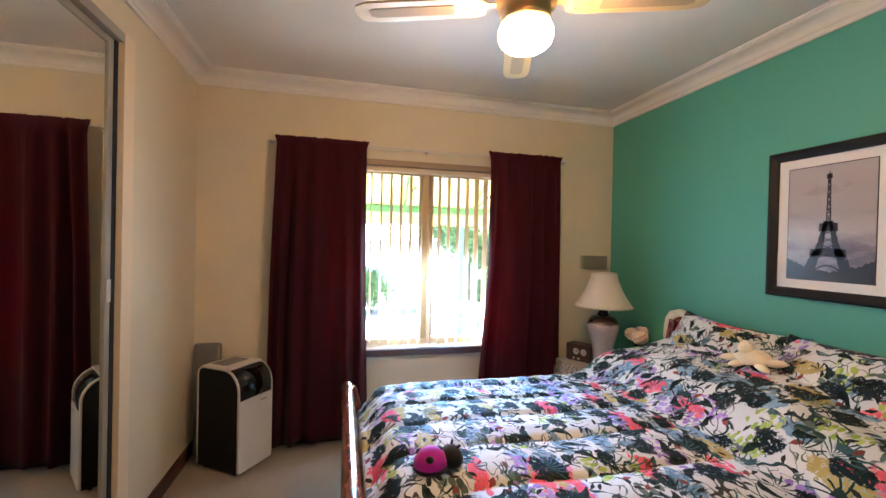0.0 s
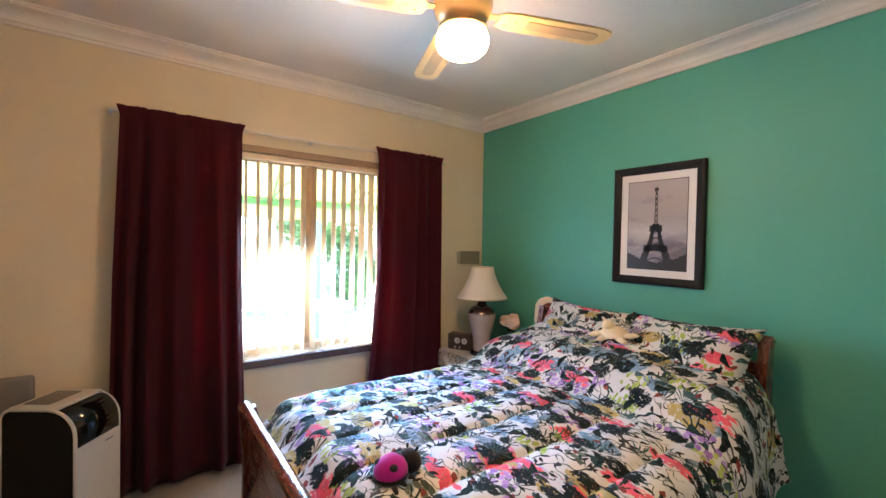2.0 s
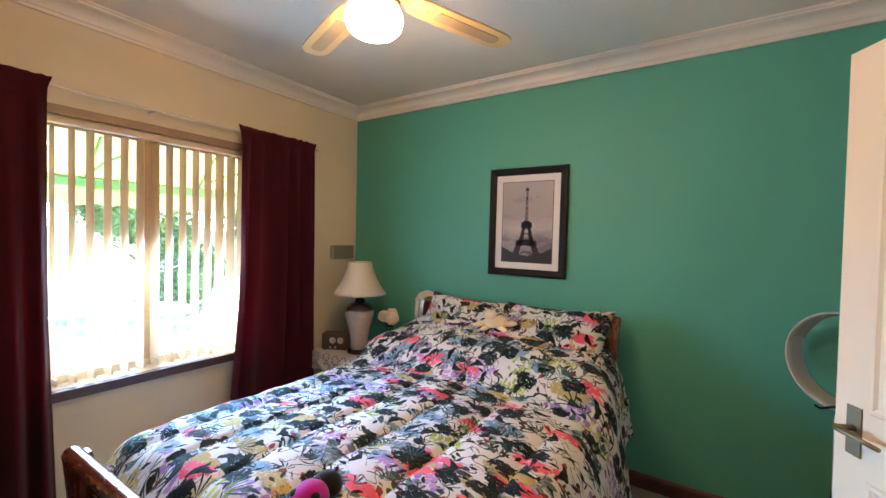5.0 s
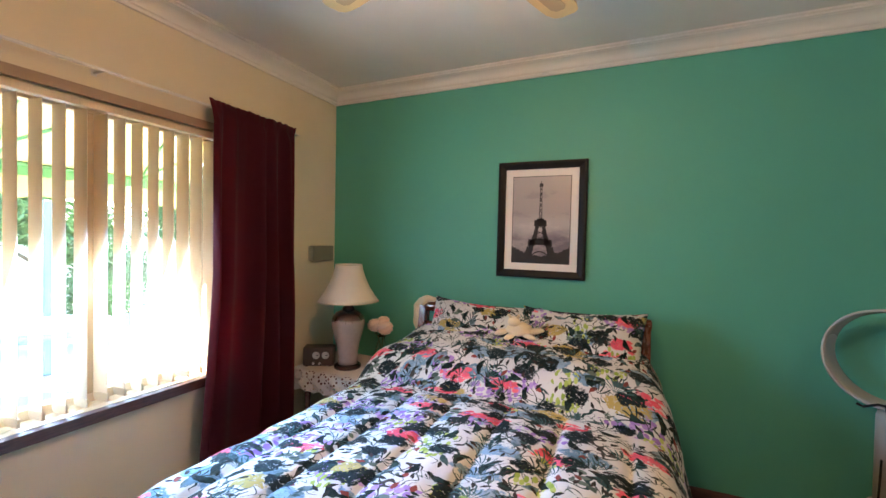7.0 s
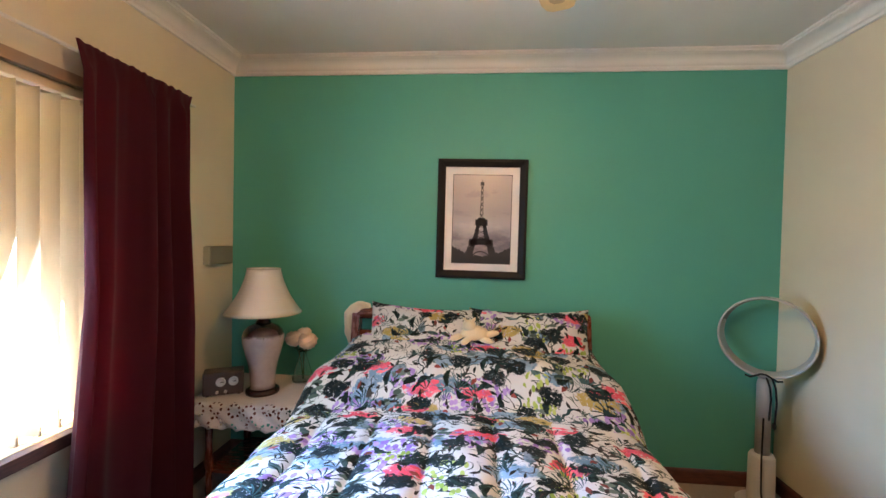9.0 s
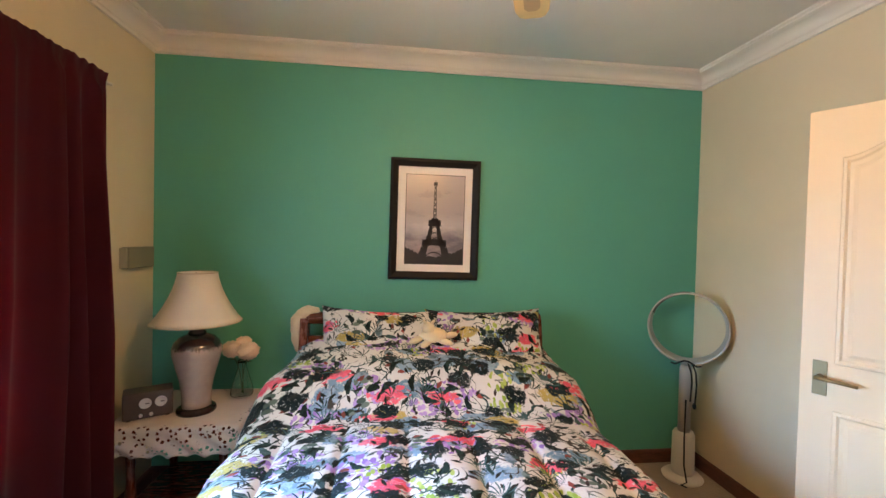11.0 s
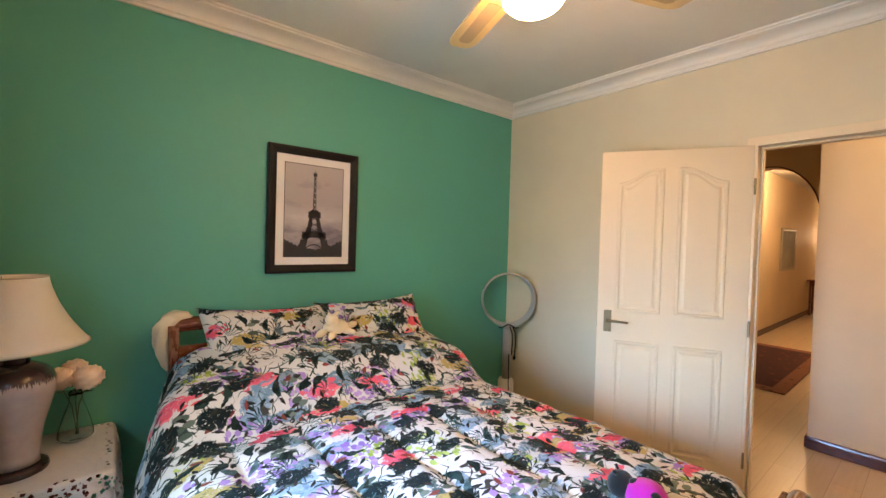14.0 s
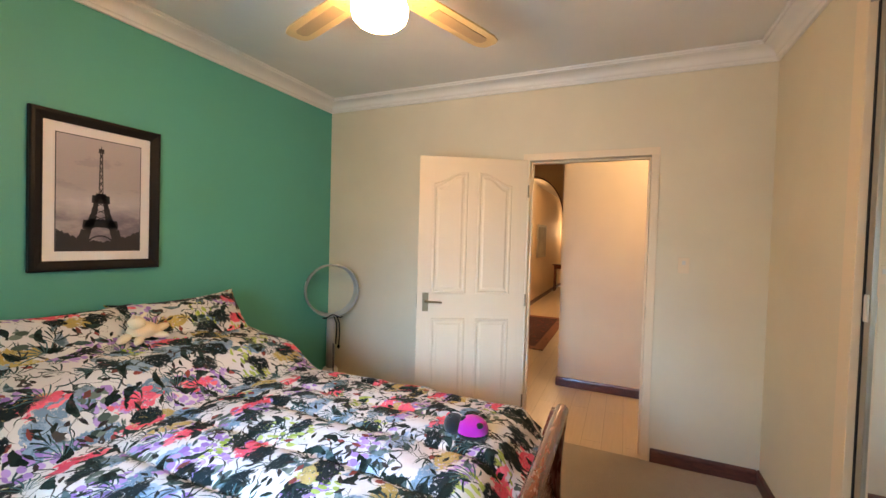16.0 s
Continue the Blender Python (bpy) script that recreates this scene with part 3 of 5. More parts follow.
# ---- window, blind, curtains ----
def window():
    win = thing("window_1", pose(0, 0, 0), "wide sliding window in a cream timber frame with a dark sill", "window")
    win["kind"] = "structure"
    x0, x1 = -0.17, -0.11
    part("window_frame", boxes(((x0, WY0, WZ0), (x1, WY1, WZ0 + 0.05)), ((x0, WY0, WZ1 - 0.05), (x1, WY1, WZ1)),
                               ((x0, WY0, WZ0 + 0.05), (x1, WY0 + 0.05, WZ1 - 0.05)), ((x0, WY1 - 0.05, WZ0 + 0.05), (x1, WY1, WZ1 - 0.05)), bevel=0.004), WHITE_GLOSS, win)
    mid = -1.625
    part("meeting_stile", boxes(((-0.150, mid - 0.045, WZ0 + 0.05), (-0.095, mid + 0.045, WZ1 - 0.05)), bevel=0.004), PAINT_TAN, win, "tan painted meeting stile")
    for a, b in ((WY0 + 0.05, mid - 0.045), (mid + 0.045, WY1 - 0.05)):
        pane = part("pane", boxes(((-0.142, a, WZ0 + 0.05), (-0.138, b, WZ1 - 0.05))), PANE, win, "clear glass pane")
        pane.visible_shadow = False
    # pale enamel on this top stands in for sunlight glaring off the sill
    part("sill_top", boxes(((-0.11, WY0 + 0.001, WZ0 - 0.001), (0.0, WY1 - 0.001, WZ0 + 0.005))), WHITE_GLOSS, win, "inner sill, coloured pale to stand in for sun glare")
    part("window_sill", boxes(((0.0015, WY0 - 0.04, WZ0 - 0.047), (0.045, WY1 + 0.04, WZ0 + 0.004)), bevel=0.003), SILLWOOD, win, "dark red-brown sill board")
    part("head_board", boxes(((0.0015, WY0 - 0.04, WZ1 - 0.01), (0.022, WY1 + 0.04, WZ1 + 0.035)), bevel=0.003), HEADWOOD, win, "tan timber head board")


PAINT_TAN = painted("tan_window_paint", (0.50, 0.36, 0.22), 0.5)
window()


def blind():
    ob = thing("vertical_blind", pose(-0.045, 0, 0), "beige fabric vertical blind, vanes turned open, under a cream headrail", "blind")
    part("headrail", boxes(((-0.022, WY0 + 0.01, WZ1 - 0.045), (0.022, WY1 - 0.01, WZ1 - 0.006)), bevel=0.004), WHITE_GLOSS, ob)
    vane_me = weight_me = None
    ys = [WY0 + 0.05 + 0.077 * k for k in range(20)]
    rnd = random.Random(4)
    for k, y in enumerate(ys):
        if y > WY1 - 0.03:
            break
        ang = 4 + rnd.uniform(-4, 4) + (4 if abs(y + 1.65) < 0.05 else 0)
        if vane_me is None:
            bm = bmesh.new()
            n = 8
            a, b = [], []
            for i in range(n + 1):
                u = -0.0445 + 0.089 * i / n
                bow = 0.006 * (1 - (u / 0.0445) ** 2)
                a.append((bm.verts.new((u, bow, 0.70)), bm.verts.new((u, bow + 0.0012, 0.70))))
                b.append((bm.verts.new((u, bow, WZ1 - 0.055)), bm.verts.new((u, bow + 0.0012, WZ1 - 0.055))))
            for i in range(n):
                for j in (0, 1):
                    bm.faces.new((a[i][j], a[i + 1][j], b[i + 1][j], b[i][j]))
            for q in (a, b):
                bm.faces.new([v[0] for v in q] + [v[1] for v in q[::-1]])
            for i in (0, n):
                bm.faces.new((a[i][0], a[i][1], b[i][1], b[i][0]))
            vane = part("vane", bm, VANE, ob)
            vane_me = vane.data
            bm = boxes(((-0.043, 0.0, 0.685), (0.043, 0.011, 0.722)), bevel=0.002)
            weight = part("weight", bm, WHITE_GLOSS, vane)
            weight_me = weight.data
        else:
            vane = new("vane", vane_me)
            vane.parent = ob
            weight = new("weight", weight_me)
            weight.parent = vane
        vane.location = (0, y, 0)
        vane.rotation_euler = (0, 0, radians(ang))
    bm = bmesh.new()
    for dx in (-0.036, 0.036):
        pts = []
        for k in range(19):
            y = ys[k]
            pts += [(dx, y, 0.692), (dx, y + 0.038, 0.682)]
        tube(bm, pts, 0.0016, 5)
    part("link_chain", bm, WHITE_GLOSS, ob)


blind()


def curtain_rod():
    ob = thing("curtain_rod", pose(0.085, 0, 2.178), "thin white curtain rod on three small brackets", "curtain rod")
    bm = bmesh.new()
    tube(bm, [(0, -2.80, 0), (0, -0.50, 0)], 0.0075, 10)
    part("rod", bm, PLASTIC_W, ob)
    for y in (-2.79, -1.67, -0.505):
        bm = boxes(((-0.084, y - 0.011, -0.012), (-0.079, y + 0.011, 0.022)), ((-0.08, y - 0.006, -0.004), (0.0, y + 0.006, 0.004)), bevel=0.001)
        part("bracket", bm, PLASTIC_W, ob)


curtain_rod()


def curtain(y_top, y_mid, y_bot, seed, label):
    """Gathered curtain: heading on the rod, pleats that open towards the hem."""
    rnd = random.Random(seed)
    ph = [rnd.uniform(0, 6.28) for _ in range(6)]
    nu, nv = 150, 40
    z1, z0 = 2.214, 0.055

    def span(z):
        k = (z1 - z) / (z1 - z0)
        a = [y_top[i] + (y_mid[i] - y_top[i]) * min(1, k / 0.45) if k < 0.45 else y_mid[i] + (y_bot[i] - y_mid[i]) * (k - 0.45) / 0.55 for i in (0, 1)]
        return a

    def point(i, j, off):
        u, k = i / nu, j / nv
        z = z1 + (z0 - z1) * k
        a, b = span(z)
        head = max(0.0, 1 - k / 0.035)
        rough = 0.0015 * math.sin(u * 83 + ph[0] + 2 * math.sin(u * 11))
        amp = 0.013 + 0.036 * min(1, k * 1.8)
        w = math.sin(u * 30 + ph[1] + 1.6 * math.sin(u * 8 + ph[2]) + 0.5 * k * math.sin(u * 7))
        w += 0.6 * math.sin(u * 15 + ph[3] + k * 1.3)
        w = w * amp * (1 - 0.88 * head) + rough * (1 - k) ** 3 * 2
        x = 0.105 + 0.012 * k + w + off
        if k < 0.03:
            x = 0.098 + 0.15 * w + off
            z += 0.010 * noise.noise(Vector((u * 24, ph[4], 0)))
        if j == nv:
            z += 0.012 * math.sin(u * 14 + ph[5])
        flare = (u - 0.5) * 0.035 * max(0.0, 1 - abs(k - 0.0) / 0.02)
        return (x, a + (b - a) * u + flare + 0.005 * math.sin(u * 17 + k * 2), z)

    bm = bmesh.new()
    uv = bm.loops.layers.uv.new()
    grids = []
    for off in (0.0, 0.004):
        grids.append([[bm.verts.new(point(i, j, off)) for j in range(nv + 1)] for i in range(nu + 1)])
    for s, g in enumerate(grids):
        for i in range(nu):
            for j in range(nv):
                bm.faces.new((g[i][j], g[i + 1][j], g[i + 1][j + 1], g[i][j + 1]) if s else (g[i][j + 1], g[i + 1][j + 1], g[i + 1][j], g[i][j]))
    for i in (0, nu):
        for j in range(nv):
            bm.faces.new((grids[0][i][j], grids[0][i][j + 1], grids[1][i][j + 1], grids[1][i][j]))
    for j in (0, nv):
        for i in range(nu):
            bm.faces.new((grids[0][i][j], grids[0][i + 1][j], grids[1][i + 1][j], grids[1][i][j]))
    ob = part("curtain", bm, CURTAIN, None, "", True)
    return tagged(ob, label, "curtain", "maroon curtains at the window")


curtain((-2.745, -2.125), (-2.78, -2.115), (-2.80, -2.085), 1, "long gathered maroon curtain hanging beside the air conditioner")
curtain((-1.170, -0.558), (-1.195, -0.543), (-1.295, -0.530), 2, "long gathered maroon curtain hanging beside the bedside table")


# ---- ceiling fan ----
def ceiling_fan():
    ob = thing("ceiling_fan", pose(1.725, -1.637, 0.012), "cream four-blade ceiling fan with a lit glass globe", "ceiling fan")
    bm = bmesh.new()
    lathe(bm, [(0.0, CZ - 0.012), (0.062, CZ - 0.012), (0.060, CZ - 0.042), (0.035, CZ - 0.067), (0.018, CZ - 0.072), (0.018, 2.52), (0.03, 2.515), (0.045, 2.50)], 28)
    part("canopy", bm, FANMETAL, ob, "", True)
    bm = bmesh.new()
    lathe(bm, [(0.045, 2.50), (0.085, 2.485), (0.108, 2.455), (0.115, 2.42), (0.115, 2.375), (0.108, 2.345), (0.085, 2.325), (0.070, 2.32), (0.070, 2.30), (0.094, 2.296), (0.096, 2.284), (0.0, 2.284)], 36)
    part("motor_housing", bm, BRASSY, ob, "", True)
    bm = bmesh.new()
    lathe(bm, [(0.080, 2.283), (0.095, 2.274), (0.102, 2.257), (0.102, 2.238), (0.095, 2.216), (0.078, 2.200), (0.052, 2.189), (0.022, 2.184), (0.0, 2.183)], 36)
    part("globe", bm, GLOBE, ob, "lit opal glass globe", True)
    blade = None
    for k in range(4):
        a = radians(-20 + 90 * k)
        if blade is None:
            half = [(0.15, 0.040), (0.17, 0.052), (0.21, 0.060), (0.30, 0.062), (0.52, 0.066), (0.60, 0.064), (0.642, 0.050), (0.655, 0.030)]
            outline = half + [(r, -w) for r, w in reversed(half)]
            bm = bmesh.new()
            prism(bm, outline, 2.352, 2.360)
            blade = part("blade", bm, FANMETAL, ob)
            bm = bmesh.new()
            r0, r1, w = 0.27, 0.60, 0.030
            n = [(r0, -w), (r1 - 0.02, -w), (r1, -w + 0.014), (r1, w - 0.014), (r1 - 0.02, w), (r0, w)]
            prism(bm, n, 2.3495, 2.3515)
            part("insert", bm, RATTAN, blade, "cane-coloured blade insert")
            bm = bmesh.new()
            prism(bm, [(0.09, -0.014), (0.14, -0.016), (0.17, -0.038), (0.235, -0.040), (0.25, 0.0), (0.235, 0.040), (0.17, 0.038), (0.14, 0.016), (0.09, 0.014)], 2.3605, 2.366)
            for x, y in ((0.185, 0.028), (0.185, -0.028), (0.225, 0.0)):
                lathe(bm, [(0.0, 2.3485), (0.005, 2.349), (0.005, 2.3519), (0, 2.3519)], 10, 0, Matrix.Translation((x, y, 0)))
            part("bracket", bm, BRASSY, blade)
        else:
            b2 = new("blade", blade.data)
            b2.parent = ob
            for ch in blade.children:
                c2 = new(ch.name.split(".")[0], ch.data)
                c2.parent = b2
                if "label" in ch:
                    c2["label"] = ch["label"]
            b2.rotation_euler = (radians(7) * 0, 0, a)
            continue
        blade.rotation_euler = (0, 0, a)


BRASSY = painted("cream_gold_enamel", (0.50, 0.34, 0.17), 0.3, metal=0.3, bump=0.03)
ceiling_fan()


# ---- bed ----
BX, HW = 1.608, 0.718
Y_FOOT, Y_HEAD = -2.250, -0.155


def sleigh_board(y, z_top, z_low, roll_r, lean, name, parent, label, slot=0.0):
    """Curved panel with a rolled top rail; lean is the way the roll points along y."""
    prof = []
    for k in range(7):
        t = k / 6
        prof.append((y - lean * 0.045 * math.sin(t * math.pi * 0.9), z_low + (z_top - roll_r - slot - z_low) * t))
    n = len(prof)
    ring = [(yy - 0.011, zz) for yy, zz in prof] + [(yy + 0.011, zz) for yy, zz in prof[::-1]]
    bm = bmesh.new()
    prism(bm, ring, BX - HW + 0.05, BX + HW - 0.05, "x")
    part(name, bm, BEDWOOD, parent, label)
    bm = bmesh.new()
    m = Matrix.Translation((BX, y, z_top - roll_r)) @ Matrix.Rotation(math.pi / 2, 4, "Y")
    R = roll_r
    lathe(bm, [(0, -HW), (R * 0.7, -HW), (R * 0.95, -HW + 0.006), (R, -HW + 0.02), (R, HW - 0.02), (R * 0.95, HW - 0.006), (R * 0.7, HW), (0, HW)], 24, 0, m)
    part("top_rail", bm, BEDWOOD, parent, "rolled polished top rail", True)


def bed():
    ob = thing("bed", pose(0, 0, 0), "dark cherry sleigh bed with rolled head and foot rails, made up", "bed")
    sleigh_board(Y_HEAD, 1.048, 0.30, 0.036, 1, "headboard", ob, "curved dark cherry headboard panel", 0.10)
    sleigh_board(Y_FOOT, 0.725, 0.24, 0.030, -1, "footboard", ob, "curved dark cherry footboard panel")
    for x in (BX - HW + 0.028, BX + HW - 0.028):
        for y, top, r, s in ((Y_HEAD, 1.017, 0.036, 1), (Y_FOOT, 0.70, 0.030, -1)):
            pts = []
            n = 9
            for k in range(n):
                t = k / (n - 1)
                pts.append((y - s * 0.05 * math.sin(t * math.pi * 0.95), 0.0 + top * t, 0.036 + 0.022 * math.sin(t * math.pi)))
            ring = [(a - w, z) for a, z, w in pts] + [(a + w, z) for a, z, w in pts[::-1]]
            bm = bmesh.new()
            prism(bm, ring, x - 0.022, x + 0.022, "x")
            part("post", bm, BEDWOOD2, ob)
        bm = boxes(((x - 0.012, Y_FOOT + 0.06, 0.22), (x + 0.012, Y_HEAD - 0.06, 0.38)), bevel=0.004)
        part("side_rail", bm, BEDWOOD, ob)
    bm = boxes(((BX - HW + 0.08, Y_FOOT + 0.12, 0.26), (BX + HW - 0.08, Y_HEAD - 0.08, 0.60)), bevel=0.04)
    part("mattress", bm, FITTED, ob, "mattress under a dark sheet")


bed()


def smooth(t):
    t = max(0.0, min(1.0, t))
    return t * t * (3 - 2 * t)


def quilt():
    ys0, ys1 = -2.185, -0.30
    nv, nu = 170, 150
    bm = bmesh.new()
    uvl = bm.loops.layers.uv.new()
    halfarc = 1.17
    info = {}

    def surf(s, y):
        """s: metres across from the middle line, over the edge and down."""
        a = abs(s)
        top = 0.717 + 0.165 * smooth((y + 0.90) / 0.32) + 0.08 * smooth((y + 0.62) / 0.40)
        flat = (0.60 if s < 0 else 0.53) - 0.10 * smooth((y + 0.7) / 0.4)
        side = (0.84 if s < 0 else 0.81) - (0.10 if s < 0 else 0.05) * smooth((y + 0.75) / 0.40) - 0.05 * smooth((-2.0 - y) / 0.2)
        hem = 0.27 + 0.05 * noise.noise(Vector((y * 2.3, s, 0))) + 0.16 * smooth((y + 0.7) / 0.4)
        if a < flat:
            x, z = a, top - 0.035 * (a / flat) ** 2
        else:
            t = (a - flat) / (halfarc - flat)
            ang = min(1.0, t / 0.55) * math.pi / 2
            x = flat + (side - flat) * math.sin(ang) + 0.05 * max(0, t - 0.5) * 2
            z = (top - 0.035) - 0.15 * (1 - math.cos(ang)) - max(0, t - 0.28) / 0.72 * (top - 0.185 - hem)
            # hanging folds
            f = smooth((t - 0.45) / 0.4)
            x += f * 0.022 * math.sin(y * 17 + 2.0 * math.sin(y * 5) + (1 if s > 0 else 4))
        px = math.copysign(x, s)
        # stitched channels along the bed
        g = abs(((s / 0.235) + 0.5) % 1.0 - 0.5) * 2
        fade = smooth((-0.78 - y) / 0.3)
        chan = -0.017 * math.exp(-(1 - g) ** 2 / 0.006) * fade + 0.011 * math.cos((g) * math.pi / 2) * fade
        q = Vector((s * 3.1, y * 2.6, 0.3))
        wr = 0.012 * noise.noise(q) + 0.007 * noise.noise(q * 2.9) + 0.0035 * noise.noise(q * 7.3)
        z += (chan + wr) * (1 if a < flat + 0.2 else 0.5)
        if a > flat:
            px += math.copysign(wr * 1.4, s)
        # foot end rolls over and tucks down
        e = smooth((ys0 + 0.16 - y) / 0.16)
        z -= 0.10 * e * e * (1 if a < flat + 0.2 else 0.4)
        return Vector((BX + px, y, z))

    rows = []
    for j in range(nv + 1):
        y = ys0 + (ys1 - ys0) * j / nv
        rows.append([bm.verts.new(surf(-halfarc + 2 * halfarc * i / nu, y)) for i in range(nu + 1)])
    # end flap down behind the foot rail
    flap = []
    for k in range(1, 7):
        row = []
        for i in range(nu + 1):
            v = rows[0][i].co
            s = -halfarc + 2 * halfarc * i / nu
            row.append(bm.verts.new((v.x, ys0 - 0.012 * math.sin(k / 6 * math.pi), v.z - 0.035 * k * (1 if abs(s) < 0.95 else 0.3))))
        flap.append(row)
    allrows = flap[::-1] + rows
    for j in range(len(allrows) - 1):
        for i in range(nu):
            f = bm.faces.new((allrows[j][i], allrows[j][i + 1], allrows[j + 1][i + 1], allrows[j + 1][i]))
            for loop, (di, dj) in zip(f.loops, ((0, 0), (1, 0), (1, 1), (0, 1))):
                loop[uvl].uv = ((i + di) / nu * 2 * halfarc, (j + dj) * (ys1 - ys0) / nv)
    ob = thing("quilt", pose(BX, -1.25, 0.66), "channel-stitched floral quilt spread smoothly over the sleigh bed", "quilt")
    back = ob.matrix_world.inverted()
    for v in bm.verts:
        v.co = back @ v.co
    me_ob = part("cover", bm, QUILT, ob, "printed floral cotton cover", True)
    sol = me_ob.modifiers.new("thick", "SOLIDIFY")
    sol.thickness, sol.offset = 0.012, -1
    for k in range(-2, 4):
        s = 0.235 * (k - 0.5)
        bm = bmesh.new()
        tube(bm, [back @ (surf(s, -2.15 + 0.03 * i) + Vector((0, 0, 0.0012))) for i in range(40)], 0.0022, 6)
        part("seam", bm, THREAD, ob, "stitched channel seam", True)


quilt()


def pillow(m, w, h, t, label, seed):
    bm = bmesh.new()
    uvl = bm.loops.layers.uv.new()
    n = 34
    for side in (1, -1):
        g = []
        for i in range(n + 1):
            row = []
            for j in range(n + 1):
                u, v = -1 + 2 * i / n, -1 + 2 * j / n
                k = max(0.0, (1 - abs(u) ** 2.4)) ** 0.62 * max(0.0, (1 - abs(v) ** 2.4)) ** 0.62
                pinch = 1 - 0.19 * (1 - abs(u) ** 1.6) * abs(v) ** 3
                q = Vector((u * 1.7 + seed, v * 1.7, side))
                z = side * (t / 2 * k + 0.012 * noise.noise(q * 1.3) * k + 0.006 * noise.noise(q * 3.4) * k + 0.0015)
                row.append(bm.verts.new((u * w / 2 * (1 - 0.10 * (1 - abs(v) ** 1.6) * abs(u) ** 3), v * h / 2 * pinch, z)))
            g.append(row)
        for i in range(n):
            for j in range(n):
                f = bm.faces.new((g[i][j], g[i + 1][j], g[i + 1][j + 1], g[i][j + 1]))
                for loop, (di, dj) in zip(f.loops, ((0, 0), (1, 0), (1, 1), (0, 1))):
                    loop[uvl].uv = ((i + di) / n * w + seed, (j + dj) / n * h)
    bmesh.ops.remove_doubles(bm, verts=bm.verts[:], dist=0.0032)
    ob = part("pillow", bm, PILLOW, None, "", True)
    ob.matrix_world = m
    return tagged(ob, label, "pillow", "pillows on the bed")


pillow(pose(1.368, -0.330, 0.887, 52, 0, 2) @ pose(0, 0, 0, 0, 0, -2.5), 0.72, 0.49, 0.20, "plump floral pillow leaning on the headboard beside the bedside table", 0.0)
pillow(pose(1.955, -0.322, 0.888, 52, 0, -3) @ pose(0, 0, 0, 0, 0, 1.5), 0.70, 0.48, 0.20, "plump floral pillow leaning on the headboard beside the hoop fan", 5.2)


def plush_toy():
    bm = bmesh.new()
    blob(bm, (0, 0, 0.030), (0.075, 0.048, 0.030), 0, 20, None, 0.25, 1)
    blob(bm, (-0.030, 0.022, 0.064), (0.036, 0.034, 0.030), 0, 18, None, 0.12, 2)
    for x, y, z, rx, ry, rz, a in ((-0.095, -0.018, 0.018, 0.045, 0.020, 0.016, 24), (0.092, 0.000, 0.024, 0.050, 0.020, 0.016, 14), (0.055, -0.040, 0.020, 0.046, 0.019, 0.016, -28), (-0.045, -0.045, 0.018, 0.042, 0.019, 0.015, 40)):
        blob(bm, (x, y, z), (rx, ry, rz), 0, 14, Matrix.Rotation(radians(a), 4, "Z"), 0.15, 3)
    for x, a in ((-0.050, -35), (-0.008, 30)):
        blob(bm, (x, 0.030, 0.094), (0.009, 0.008, 0.022), 0, 10, Matrix.Rotation(radians(a), 4, "Y"))
    ob = part("plush_toy", bm, PLUSH, None, "", True)
    ob.matrix_world = pose(1.640, -0.405, 0.945, 30, 0, 8)
    tagged(ob, "limp cream plush toy lying on the pillows", "plush toy")


plush_toy()


def ladybird_toy():
    bm = bmesh.new()
    blob(bm, (0, 0, 0.055), (0.060, 0.066, 0.055), 0, 24)
    for a, e in ((90, 52), (215, 38), (325, 38)):
        d = Vector((math.cos(radians(a)) * math.cos(radians(e)), math.sin(radians(a)) * math.cos(radians(e)), math.sin(radians(e))))
        blob(bm, Vector((0, 0, 0.055)) + Vector((d.x * 0.052, d.y * 0.057, d.z * 0.047)), (0.018, 0.018, 0.013), 1, 10)
    blob(bm, (0, 0, 0.040), (0.062, 0.068, 0.026), 1, 20)
    blob(bm, (0.020, 0.078, 0.062), (0.050, 0.044, 0.044), 1, 18)
    for a in (-1, 1):
        for k, y in enumerate((-0.04, 0.0, 0.04)):
            tube(bm, [(a * 0.05, y, 0.03), (a * 0.066, y * 1.2, 0.020), (a * 0.074, y * 1.4, 0.010)], [0.011, 0.010, 0.009], 8, 1)
        tube(bm, [(0.020 + a * 0.018, 0.09, 0.098), (0.020 + a * 0.026, 0.100, 0.112)], [0.004, 0.006], 6, 1)
    ob = part("ladybird_toy", bm, [MAGENTA, BLACKPLUSH], None, "", True)
    ob.matrix_world = pose(1.850, -1.995, 0.704, 0, 0, 20) @ Matrix.Scale(0.88, 4)
    tagged(ob, "small round magenta and black plush ladybird sitting on the quilt", "plush toy")


ladybird_toy()


